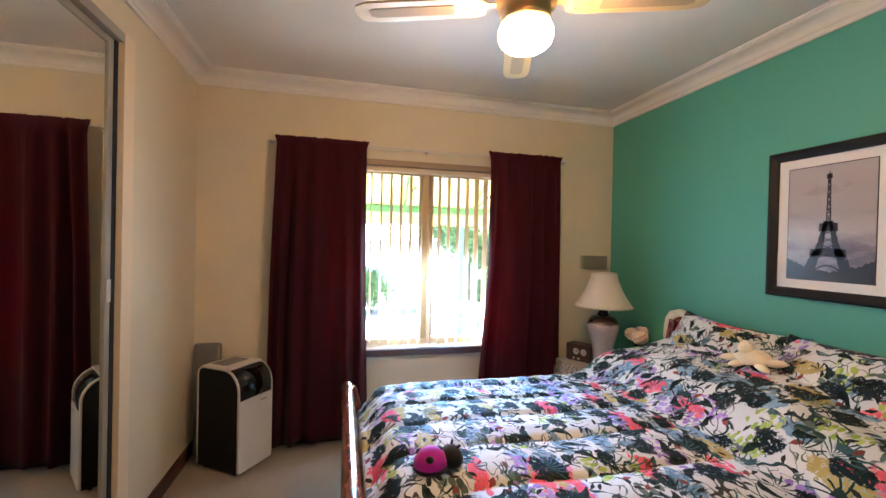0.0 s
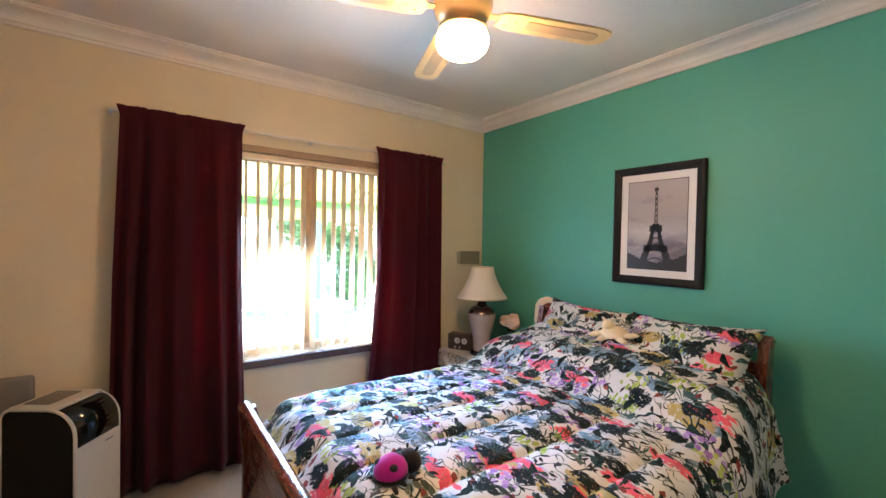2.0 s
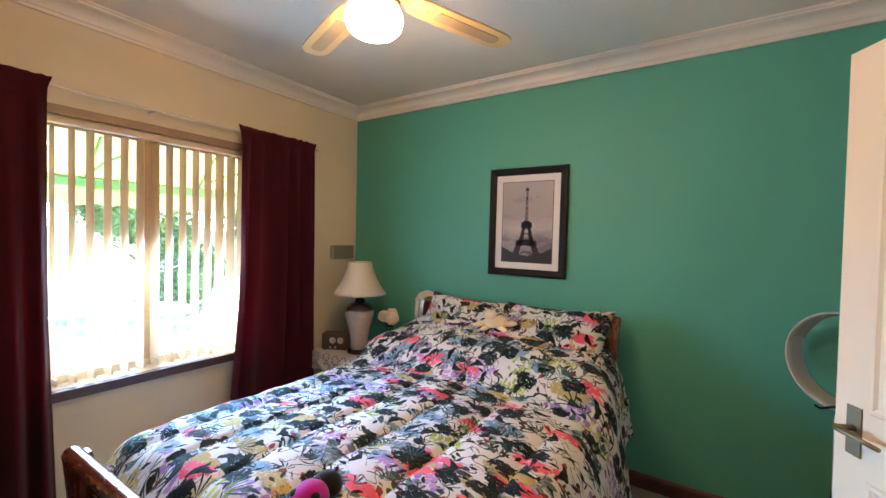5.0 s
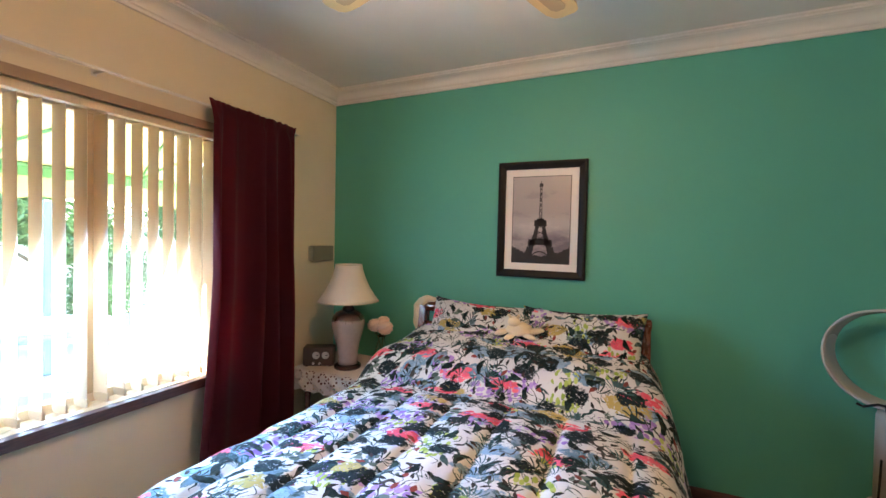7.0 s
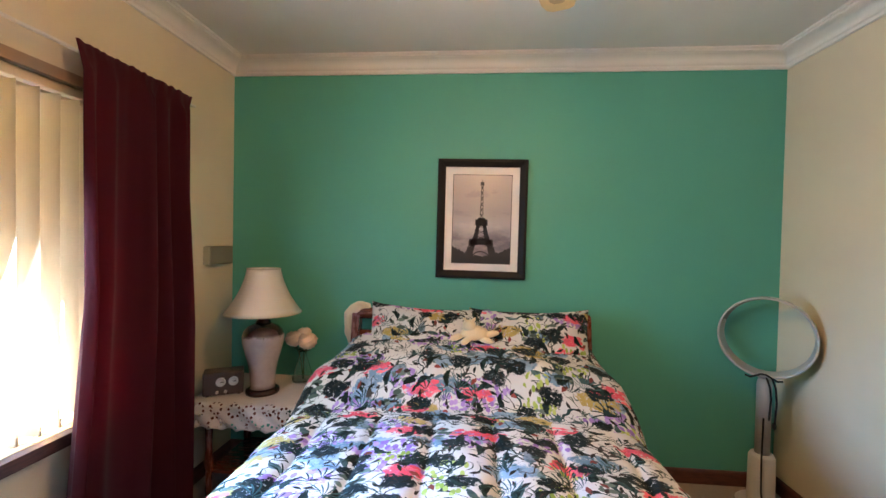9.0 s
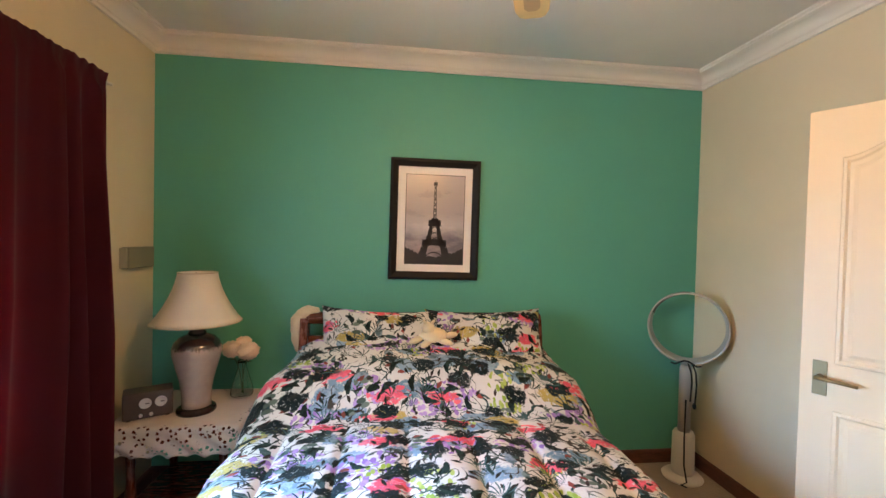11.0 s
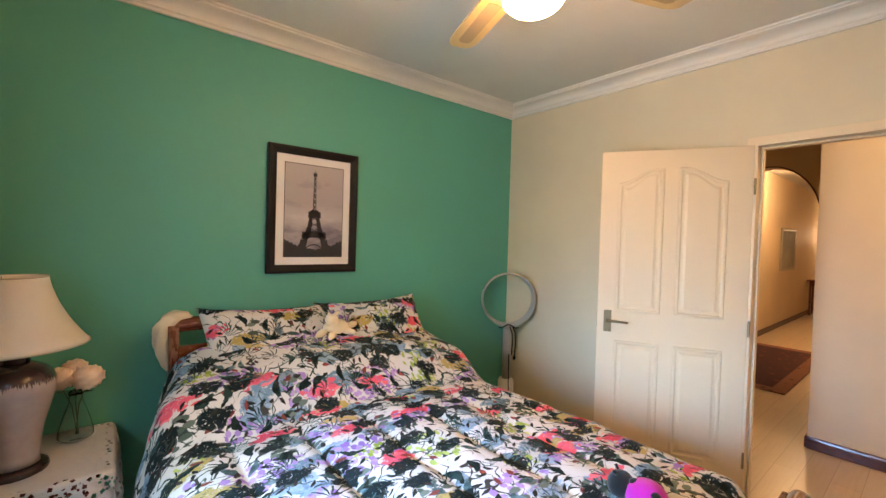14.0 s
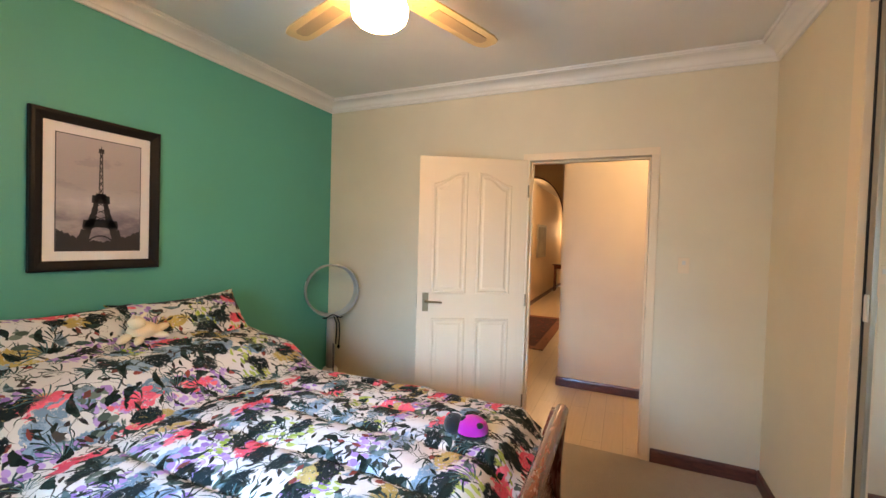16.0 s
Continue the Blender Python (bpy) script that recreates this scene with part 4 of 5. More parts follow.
def draped_cloth():
    """Knit cloth looped over the window-side end of the head rail."""
    bm = bmesh.new()
    path = [(x - 0.045, y, z + 0.037) for x, y, z in ((1.045, -0.155, 1.000), (1.020, -0.150, 1.016), (0.985, -0.152, 1.018), (0.950, -0.160, 1.000), (0.925, -0.170, 0.960), (0.918, -0.178, 0.905), (0.925, -0.180, 0.850), (0.938, -0.178, 0.800), (0.950, -0.176, 0.770))]
    wid = [0.016, 0.026, 0.032, 0.036, 0.036, 0.033, 0.028, 0.020, 0.008]
    vs = tube(bm, path, wid, 36)
    bmesh.ops.subdivide_edges(bm, edges=bm.edges[:], cuts=2, use_grid_fill=True, smooth=0.6)
    for v in bm.verts:
        q = v.co * 15
        v.co += Vector((noise.noise(q), 0.9 * noise.noise(q + Vector((9, 0, 0))), 0.3 * noise.noise(q + Vector((0, 5, 0))))) * 0.018
        v.co.x += 0.007 * math.sin(v.co.y * 170 + v.co.z * 22)
    ob = part("draped_cloth", bm, CLOTH, None, "", True)
    tagged(ob, "cream knitted cloth draped over the end of the head rail", "cloth")


draped_cloth()


# ---- bedside table and what stands on it ----
TZ = 0.557


def bedside_table():
    ob = thing("bedside_table", pose(0.385, -0.285, 0), "small dark timber bedside table under a lace cloth", "bedside table")
    part("tabletop", boxes(((-0.27, -0.23, TZ - 0.025), (0.27, 0.23, TZ - 0.004)), bevel=0.006), BEDWOOD, ob)
    part("apron", boxes(((-0.24, -0.22, TZ - 0.10), (0.24, 0.22, TZ - 0.026))), BEDWOOD, ob)
    for sx in (-1, 1):
        for sy in (-1, 1):
            bm = bmesh.new()
            lathe(bm, [(0, 0), (0.016, 0), (0.02, 0.04), (0.017, 0.12), (0.024, 0.2), (0.018, 0.28), (0.022, TZ - 0.101), (0, TZ - 0.101)], 16, 0, Matrix.Translation((sx * 0.215, sy * 0.195, 0)))
            part("leg", bm, BEDWOOD2, ob, "", True)
    part("shelf", boxes(((-0.22, -0.20, 0.14), (0.22, 0.20, 0.155)), bevel=0.003), BEDWOOD, ob)


bedside_table()


def lace_cloth():
    """Cloth over the tabletop; the edge hangs in soft scallops."""
    bm = bmesh.new()
    uvl = bm.loops.layers.uv.new()
    n = 64
    hx, hy, drop = 0.300, 0.245, 0.150
    ex, ey = hx + drop, hy + drop
    g = []
    for i in range(n + 1):
        row = []
        for j in range(n + 1):
            u, v = -1 + 2 * i / n, -1 + 2 * j / n
            X, Y = u * ex, v * ey
            ox, oy = max(0, abs(X) - hx), max(0, abs(Y) - hy)
            d = math.hypot(ox, oy)
            x, y = max(-hx, min(hx, X)), max(-hy, min(hy, Y))
            r = 0.02
            ang = min(d / r, math.pi / 2)
            out = r * math.sin(ang) + 0.10 * max(0, d - 0.03)
            dn = r * (1 - math.cos(ang)) + max(0, d - r * math.pi / 2) * 0.98
            if d > 0:
                x += math.copysign(out * ox / d, X)
                y += math.copysign(out * oy / d, Y)
            fold = smooth(dn / 0.08)
            wv = 0.010 * fold * math.sin((X + Y * 1.3) * 42)
            if oy > ox:
                y += wv
            else:
                x += wv
            edge = smooth((d - drop * 0.75) / (drop * 0.25))
            sc = 0.014 * abs(math.sin((X if oy > ox else Y) * 38)) * edge
            y = min(y, 0.28)
            row.append(bm.verts.new((x, y, TZ + 0.003 - dn + sc + 0.002 * noise.noise(Vector((X * 9, Y * 9, 0))))))
        g.append(row)
    for i in range(n):
        for j in range(n):
            f = bm.faces.new((g[i][j], g[i + 1][j], g[i + 1][j + 1], g[i][j + 1]))
            for loop, (di, dj) in zip(f.loops, ((0, 0), (1, 0), (1, 1), (0, 1))):
                loop[uvl].uv = ((i + di) / n * ex * 2, (j + dj) / n * ey * 2)
    ob = part("lace_cloth", bm, LACE, None, "", True)
    ob.location = (0.385, -0.290, 0)
    sol = ob.modifiers.new("thick", "SOLIDIFY")
    sol.thickness, sol.offset = 0.0015, 1
    tagged(ob, "white crochet lace tablecloth hanging over the edges of the bedside table", "tablecloth")


lace_cloth()


def table_lamp():
    ob = thing("table_lamp", pose(0.412, -0.352, TZ + 0.004) @ Matrix.Scale(0.972, 4), "table lamp with a drip-glazed ceramic body and a flared cream shade", "table lamp")
    bm = bmesh.new()
    lathe(bm, [(0, 0), (0.094, 0), (0.097, 0.008), (0.094, 0.022), (0.078, 0.032), (0, 0.032)], 36)
    part("base", bm, DARKGLAZE, ob, "dark brown turned base", True)
    bm = bmesh.new()
    lathe(bm, [(0.0, 0.033), (0.072, 0.033), (0.070, 0.06), (0.074, 0.12), (0.084, 0.18), (0.103, 0.25), (0.117, 0.31), (0.118, 0.345), (0.108, 0.375), (0.085, 0.400), (0.058, 0.412), (0.044, 0.418), (0.0, 0.418)], 44)
    part("body", bm, GLAZE, ob, "mauve ceramic body with a dark brown drip glaze", True)
    bm = bmesh.new()
    lathe(bm, [(0.0, 0.4185), (0.040, 0.4185), (0.044, 0.425), (0.034, 0.440), (0.032, 0.47), (0.018, 0.475), (0.018, 0.53), (0, 0.53)], 28)
    part("neck", bm, DARKGLAZE, ob, "", True)
    bm = bmesh.new()
    prof = []
    for k in range(15):
        t = k / 14
        prof.append((0.094 + (0.216 - 0.094) * (0.35 * t + 0.65 * t ** 2.0), 0.745 - 0.262 * t))
    inner = [(r - 0.0025, z) for r, z in prof[::-1]]
    n = 48
    rings = [[bm.verts.new((r * math.cos(2 * math.pi * k / n), r * math.sin(2 * math.pi * k / n), z)) for k in range(n)] for r, z in prof + inner]
    for a, b in zip(rings, rings[1:] + rings[:1]):
        for k in range(n):
            bm.faces.new((a[k], a[(k + 1) % n], b[(k + 1) % n], b[k]))
    shade = part("shade", bm, SHADE, ob, "flared cream fabric shade", True)
    for r, z in ((0.0945, 0.745), (0.2165, 0.483)):
        bm = bmesh.new()
        pts = [(r * math.cos(2 * math.pi * k / 48), r * math.sin(2 * math.pi * k / 48), z) for k in range(49)]
        tube(bm, pts, 0.0028, 6)
        part("trim", bm, CLOTH, shade)
    bm = bmesh.new()
    for k in range(3):
        a = 2 * math.pi * k / 3
        tube(bm, [(0, 0, 0.535), (0.05 * math.cos(a), 0.05 * math.sin(a), 0.60), (0.093 * math.cos(a), 0.093 * math.sin(a), 0.742)], 0.0015, 5)
    part("harp", bm, BRASS, ob)


table_lamp()


def radio():
    ob = thing("radio", pose(0.208, -0.408, TZ + 0.006, 0, 0, 29), "small retro walnut clock radio with two silver dials", "radio")
    part("body", boxes(((-0.104, -0.047, 0.004), (0.104, 0.06, 0.136)), bevel=0.009), RADIOBOX, ob)
    m = Matrix.Rotation(math.pi / 2, 4, "X")
    for x in (-0.012, 0.052):
        bm = bmesh.new()
        lathe(bm, [(0, -0.0), (0.025, 0.0), (0.026, 0.004), (0.023, 0.008), (0.021, 0.006), (0, 0.006)], 28, 0, Matrix.Translation((x, -0.049, 0.082)) @ m)
        d = part("dial", bm, SILVER, ob, "round silver dial", True)
        bm = boxes(((x - 0.001, -0.0570, 0.080), (x + 0.015, -0.0552, 0.084)))
        part("hand", bm, PLASTIC_B, d)
    for x in (-0.030, 0.012):
        bm = bmesh.new()
        lathe(bm, [(0, 0), (0.008, 0), (0.008, 0.012), (0.006, 0.014), (0, 0.014)], 18, 0, Matrix.Translation((x, -0.049, 0.026)) @ m)
        part("knob", bm, SILVER, ob, "", True)
    for x in (-0.08, 0.08):
        for y in (-0.03, 0.035):
            part("foot", boxes(((x - 0.008, y - 0.008, 0), (x + 0.008, y + 0.008, 0.004))), PLASTIC_B, ob)


radio()


def rose_vase():
    ob = thing("rose_vase", pose(0.572, -0.166, TZ + 0.006), "clear glass vase with two peach cloth roses on a white saucer", "vase of flowers")
    bm = bmesh.new()
    lathe(bm, [(0, 0.0), (0.035, 0.0), (0.062, 0.010), (0.066, 0.016), (0.060, 0.013), (0.033, 0.005), (0, 0.005)], 32)
    part("saucer", bm, PLASTIC_W, ob, "", True)
    bm = bmesh.new()
    out = [(0.0, 0.006), (0.052, 0.006), (0.062, 0.018), (0.058, 0.05), (0.042, 0.11), (0.025, 0.16), (0.022, 0.19), (0.028, 0.205)]
    lathe(bm, out + [(r - 0.003, z + 0.002) for r, z in out[:0:-1]] + [(0.0, 0.009)], 28, cap=False)
    part("vase", bm, GLASS, ob, "clear glass bottle vase", True)
    for k, (x, y, z, r) in enumerate(((0.038, -0.02, 0.268, 0.056), (-0.052, -0.01, 0.276, 0.052), (-0.005, 0.03, 0.300, 0.044))):
        bm = bmesh.new()
        tube(bm, [(0.004 * k, 0, 0.02), (x * 0.25, y * 0.3, 0.15), (x, y, z - 0.02)], 0.0025, 6)
        for s in (-1, 1):
            prism(bm, [(x * 0.4, y * 0.4), (x * 0.4 + s * 0.02, y + 0.012), (x * 0.4 + s * 0.042, y), (x * 0.4 + s * 0.02, y - 0.012)], 0.205 + 0.01 * k, 0.207 + 0.01 * k)
        stem = part("stem", bm, LEAF, ob)
        bm = bmesh.new()
        rnd = random.Random(k)
        nr, na = 16, 36
        rings = []
        for p in range(1, nr):
            v = math.pi * p / nr
            row = []
            for a in range(na):
                u = 2 * math.pi * a / na
                fold = 0.10 * math.sin(5 * u + 9 * v + k) + 0.06 * math.sin(3 * u - 13 * v + 2 * k) + 0.03 * rnd.uniform(-1, 1)
                q = r * (1 + fold)
                row.append(bm.verts.new((x + q * math.sin(v) * math.cos(u), y + q * math.sin(v) * math.sin(u), z + 0.88 * q * math.cos(v) - 0.25 * r * math.exp(-(v / 0.4) ** 2))))
            rings.append(row)
        for p, q in zip(rings, rings[1:]):
            for a in range(na):
                bm.faces.new((p[a], p[(a + 1) % na], q[(a + 1) % na], q[a]))
        bm.faces.new(rings[0])
        bm.faces.new(rings[-1])
        part("bloom", bm, PETAL, stem, "peach rose bloom", True)


rose_vase()


# ---- picture ----
def framed_picture():
    cx, cz, w, h = 1.6705, 1.612, 0.569, 0.760
    ob = thing("framed_picture", pose(cx, 0, cz, 0, 0.4, 0), "black framed monochrome photo of a lattice iron tower", "framed picture")
    f = 0.050
    x, z = w / 2, h / 2
    bm = bmesh.new()
    prof = [(0, -0.003), (0, -0.026), (0.006, -0.032), (0.018, -0.033), (0.030, -0.027), (0.040, -0.022), (f, -0.020), (f, -0.003)]
    loops = [[bm.verts.new(p) for p in ((-x + d, y, -z + d), (x - d, y, -z + d), (x - d, y, z - d), (-x + d, y, z - d))] for d, y in prof]
    for a, b in zip(loops, loops[1:] + loops[:1]):
        for k in range(4):
            bm.faces.new((a[k], a[(k + 1) % 4], b[(k + 1) % 4], b[k]))
    part("frame", bm, BLACKFRAME, ob, "deep black moulded frame")
    part("mat", boxes(((-x + f, -0.012, -z + f), (x - f, -0.004, z - f))), MATBOARD, ob, "white mat board")
    px0, px1, pz0, pz1 = -0.183, 0.185, -0.281, 0.280
    part("line", boxes(((px0 - 0.004, -0.0128, pz0 - 0.004), (px1 + 0.004, -0.0122, pz1 + 0.004))), INK, ob)
    part("photo", boxes(((px0, -0.0138, pz0), (px1, -0.0130, pz1))), PHOTO, ob, "grey dusk sky photo")
    bm = bmesh.new()

    def flat(poly, y=-0.0142):
        vs = [bm.verts.new((a, y, b)) for a, b in poly]
        bm.faces.new(vs)

    def limb(a, b, w):
        a, b = Vector(a), Vector(b)
        n = (b - a).normalized()
        n = Vector((-n.y, n.x)) * w / 2
        flat([tuple(a - n), tuple(b - n), tuple(b + n), tuple(a + n)])

    base, top = pz0 + 0.02, 0.250
    H = top - base

    def half(t):
        xs, ws = (0, 0.2, 0.26, 0.42, 0.475, 0.52, 0.8, 1), (0.100, 0.066, 0.044, 0.028, 0.022, 0.010, 0.007, 0.005)
        return float(np.interp(t, xs, ws))

    lv = [0.0, 0.09, 0.16, 0.24, 0.31, 0.38, 0.45, 0.52, 0.59, 0.66, 0.73, 0.8, 0.87, 0.93]
    tx = 0.0
    for s in (-1, 1):
        for a, b in zip(lv, lv[1:]):
            wd = 0.050 * (1 - a) ** 2 + 0.003 if a < 0.5 else 0.0035
            limb((tx + s * (half(a) - wd * 0.3), base + a * H), (tx + s * (half(b) - wd * 0.25), base + b * H), wd)
    for a, b in zip(lv[2:], lv[3:]):
        limb((tx - half(a), base + a * H), (tx + half(b), base + b * H), 0.004)
        limb((tx + half(a), base + a * H), (tx - half(b), base + b * H), 0.004)
    for t, hh, ex in ((0.19, 0.036, 0.012), (0.25, 0.010, 0.006), (0.43, 0.040, 0.014), (0.50, 0.014, 0.008), (0.93, 0.022, 0.007)):
        q = half(t) + ex
        flat([(tx - q, base + t * H), (tx + q, base + t * H), (tx + q * 0.93, base + t * H + hh), (tx - q * 0.93, base + t * H + hh)])
    flat([(tx - 0.006, base + 0.93 * H), (tx + 0.006, base + 0.93 * H), (tx + 0.004, base + 0.975 * H), (tx - 0.004, base + 0.975 * H)])
    limb((tx, base + 0.96 * H), (tx, base + H), 0.003)
    for k in range(10):
        a0, a1 = math.pi * k / 10, math.pi * (k + 1) / 10
        limb((tx + 0.058 * math.cos(a0), base + 0.002 + 0.052 * math.sin(a0)), (tx + 0.058 * math.cos(a1), base + 0.002 + 0.052 * math.sin(a1)), 0.007)
    # tree line
    rnd = random.Random(9)
    n = 46
    ridge = []
    for k in range(n + 1):
        u = -1 + 2 * k / n
        ridge.append((px0 + (px1 - px0) * k / n, pz0 + 0.045 + 0.062 * abs(u) ** 1.8 + rnd.uniform(-0.007, 0.007)))
    for a, b in zip(ridge, ridge[1:]):
        flat([(a[0], pz0), (b[0], pz0), b, a], -0.0145)
    part("tower_print", bm, INK, ob, "dark lattice tower silhouette")


framed_picture()


def wall_box():
    ob = thing("wall_box", pose(0.0, -0.178, 1.349), "olive-grey plastic chime box mounted on the wall in the corner", "wall box")
    part("case", boxes(((0.0005, -0.112, -0.058), (0.040, 0.118, 0.058)), bevel=0.006), BOXGREY, ob)
    part("end_cap", boxes(((0.001, -0.128, -0.054), (0.036, -0.1125, 0.054)), bevel=0.004), ENDCAP, ob, "tan end cap")


wall_box()


# ---- ring fan ----
def ring_fan():
    ob = thing("ring_fan", pose(3.288, -0.190, 0.0), "white bladeless hoop fan with a black lead round its neck", "fan")
    bm = bmesh.new()
    lathe(bm, [(0, 0), (0.115, 0), (0.12, 0.01), (0.11, 0.022), (0.09, 0.03), (0.068, 0.034), (0, 0.034)], 36)
    part("foot_plate", bm, PLASTIC_W, ob, "", True)
    bm = bmesh.new()
    lathe(bm, [(0, 0.0345), (0.064, 0.0345), (0.066, 0.05), (0.064, 0.280), (0.054, 0.300), (0.0, 0.300)], 36)
    part("air_intake", bm, PLASTIC_W, ob, "", True)
    bm = bmesh.new()
    lathe(bm, [(0, 0.3005), (0.036, 0.3005), (0.036, 0.70), (0.030, 0.725), (0, 0.725)], 24)
    part("column", bm, HOOPGREY, ob, "", True)
    yaw = math.atan2(-0.62, 0.78)
    m = Matrix.Translation((0, 0, 0.966)) @ Matrix.Rotation(yaw, 4, "Z")
    bm = bmesh.new()
    n = 72
    prof = [(0.222, -0.055), (0.226, -0.05), (0.224, 0.03), (0.216, 0.05), (0.206, 0.052), (0.204, 0.04), (0.214, -0.02), (0.215, -0.055)]
    rings = []
    for k in range(n):
        a = 2 * math.pi * k / n
        rings.append([bm.verts.new(m @ Vector((r * math.cos(a), y, r * math.sin(a)))) for r, y in prof])
    for k in range(n):
        a, b = rings[k], rings[(k + 1) % n]
        for i in range(len(prof)):
            j = (i + 1) % len(prof)
            bm.faces.new((a[i], a[j], b[j], b[i]))
    part("hoop", bm, HOOPGREY, ob, "pale grey hoop head", True)
    bm = bmesh.new()
    pts = [m @ Vector((0.20 * u, -0.062, -0.222 + 0.02 * math.cos(u * 9) + 0.012 * abs(u) * 3)) for u in (-0.42, -0.3, -0.18, -0.06, 0.06, 0.18, 0.3, 0.42)]
    tube(bm, pts, 0.0055, 8)
    for dx, low in ((0.03, 0.50), (0.055, 0.48)):
        tube(bm, [m @ Vector((dx - 0.02, -0.05, -0.215)), m @ Vector((dx, -0.062, -0.27)), m @ Vector((dx + 0.006, -0.06, low - 0.952 + 0.12)), m @ Vector((dx, -0.06, low - 0.952))], 0.005, 8)
    blob(bm, m @ Vector((0.053, -0.062, 0.475 - 0.952)), (0.012, 0.012, 0.020), 0, 10)
    tube(bm, [(-0.035, -0.055, 0.52), (-0.05, -0.072, 0.3), (-0.055, -0.085, 0.12), (-0.06, -0.12, 0.035), (-0.10, -0.125, 0.026), (-0.08, -0.15, 0.024)], 0.0045, 8)
    part("power_lead", bm, PLASTIC_B, ob, "black power lead", True)


HOOPGREY = painted("pale_grey_plastic", (0.42, 0.40, 0.38), 0.3, bump=0.03)
ring_fan()

# ---- door and its frame ----
def door_frame():
    ob = thing("door_1", pose(0, 0, 0), "cream enamelled door frame round the open bedroom doorway", "door frame")
    ob["kind"] = "structure"
    x0, x1 = W - 0.012, W + 0.122
    bm = boxes(((x0, DY0 - 0.045, 0), (x1, DY0 + 0.005, DZ - 0.005)), ((x0, DY1 - 0.005, 0), (x1, DY1 + 0.045, DZ - 0.005)), ((x0, DY0 - 0.045, DZ - 0.005), (x1, DY1 + 0.045, DZ + 0.045)), bevel=0.002)
    part("door_frame", bm, WHITE_GLOSS, ob)
    bm = boxes(((W + 0.045, DY0 + 0.0055, 0), (W + 0.09, DY0 + 0.017, DZ - 0.018)), ((W + 0.045, DY1 - 0.017, 0), (W + 0.09, DY1 - 0.0055, DZ - 0.018)), ((W + 0.045, DY0 + 0.006, DZ - 0.018), (W + 0.09, DY1 - 0.006, DZ - 0.0055)), bevel=0.002)
    part("door_stop", bm, WHITE_GLOSS, ob)
    part("strike_plate", boxes(((W + 0.012, DY0 + 0.0052, 0.94), (W + 0.034, DY0 + 0.0072, 1.02))), BRASS, ob, "small brass strike plate")


door_frame()


def door_leaf():
    hinge = Vector((W - 0.016, DY1 + 0.008, 0))
    free = Vector((3.073, -1.122, 0))
    d = free - hinge
    yaw = math.degrees(math.atan2(d.y, d.x))
    ob = thing("bedroom_door", pose(hinge.x, hinge.y, 0, 0, 0, yaw), "cream four-panel door with arched upper panels, standing wide open into the bedroom", "door")
    L, T = 0.792, 0.036
    bm = bmesh.new()
    box(bm, (0, -T, 0.012), (L, 0, 2.028), 0.002)
    part("leaf", bm, WHITE_GLOSS, ob)

    def arch(u, side):
        return 1.835 + 0.085 * smooth((u if side else 1 - u) * 1.15)

    for pi, (a, b) in enumerate(((0.115, 0.365), (0.440, 0.690))):
        for up in (0, 1):
            if up:
                n = 12
                top = [(a + (b - a) * k / n, arch(k / n, a < 0.3)) for k in range(n + 1)]
                outline = [(a, 1.04)] + top + [(b, 1.04)]
            else:
                outline = [(a, 0.20), (a, 0.86), (b, 0.86), (b, 0.20)]
            cx, cz = (a + b) / 2, sum(p[1] for p in outline) / len(outline)
            for face, sg in ((0.0, 1), (-T, -1)):
                bm = bmesh.new()
                steps = [(0.0, 0.0004), (0.004, 0.006), (0.014, 0.007), (0.022, 0.001), (0.034, 0.0012), (0.048, 0.0065)]
                loops = []
                for ins, h in steps:
                    row = []
                    for x, z in outline:
                        w2, h2 = (b - a) / 2, 0.35
                        kx = 1 - ins / w2
                        zz = z - math.copysign(ins, z - cz)
                        row.append(bm.verts.new((cx + (x - cx) * kx, face + sg * h, zz)))
                    loops.append(row)
                m = len(outline)
                for p, q in zip(loops, loops[1:]):
                    for k in range(m):
                        bm.faces.new((p[k], p[(k + 1) % m], q[(k + 1) % m], q[k]))
                bm.faces.new(loops[-1])
                part("panel", bm, WHITE_GLOSS, ob)
    hx, hz = L - 0.062, 0.985
    for sg in (1, -1):
        y0 = 0.0005 if sg > 0 else -T - 0.0005
        ys = (y0, y0 + sg * 0.004)
        bm = boxes(((hx - 0.022, min(ys), hz - 0.075), (hx + 0.022, max(ys), hz + 0.060)), bevel=0.0015)
        handle = part("door_handle", bm, BRASS, ob, "brushed brass lever handle on a square plate")
        bm = bmesh.new()
        tube(bm, [(hx, y0 + sg * 0.004, hz), (hx, y0 + sg * 0.045, hz)], 0.009, 14)
        tube(bm, [(hx + 0.006, y0 + sg * 0.046, hz), (hx - 0.02, y0 + sg * 0.050, hz), (hx - 0.07, y0 + sg * 0.050, hz - 0.002), (hx - 0.115, y0 + sg * 0.044, hz - 0.006)], [0.009, 0.0085, 0.007, 0.006], 12)
        part("lever", bm, BRASS, handle, "", True)
    part("latch_plate", boxes(((L, -0.028, hz - 0.05), (L + 0.0015, -0.008, hz + 0.05))), BRASS, ob)
    for z in (0.25, 1.0, 1.8):
        bm = bmesh.new()
        lathe(bm, [(0, z - 0.045), (0.006, z - 0.045), (0.006, z + 0.045), (0, z + 0.045)], 12, 0, Matrix.Translation((-0.006, 0.006, 0)))
        part("hinge", bm, BRASS, ob)


door_leaf()


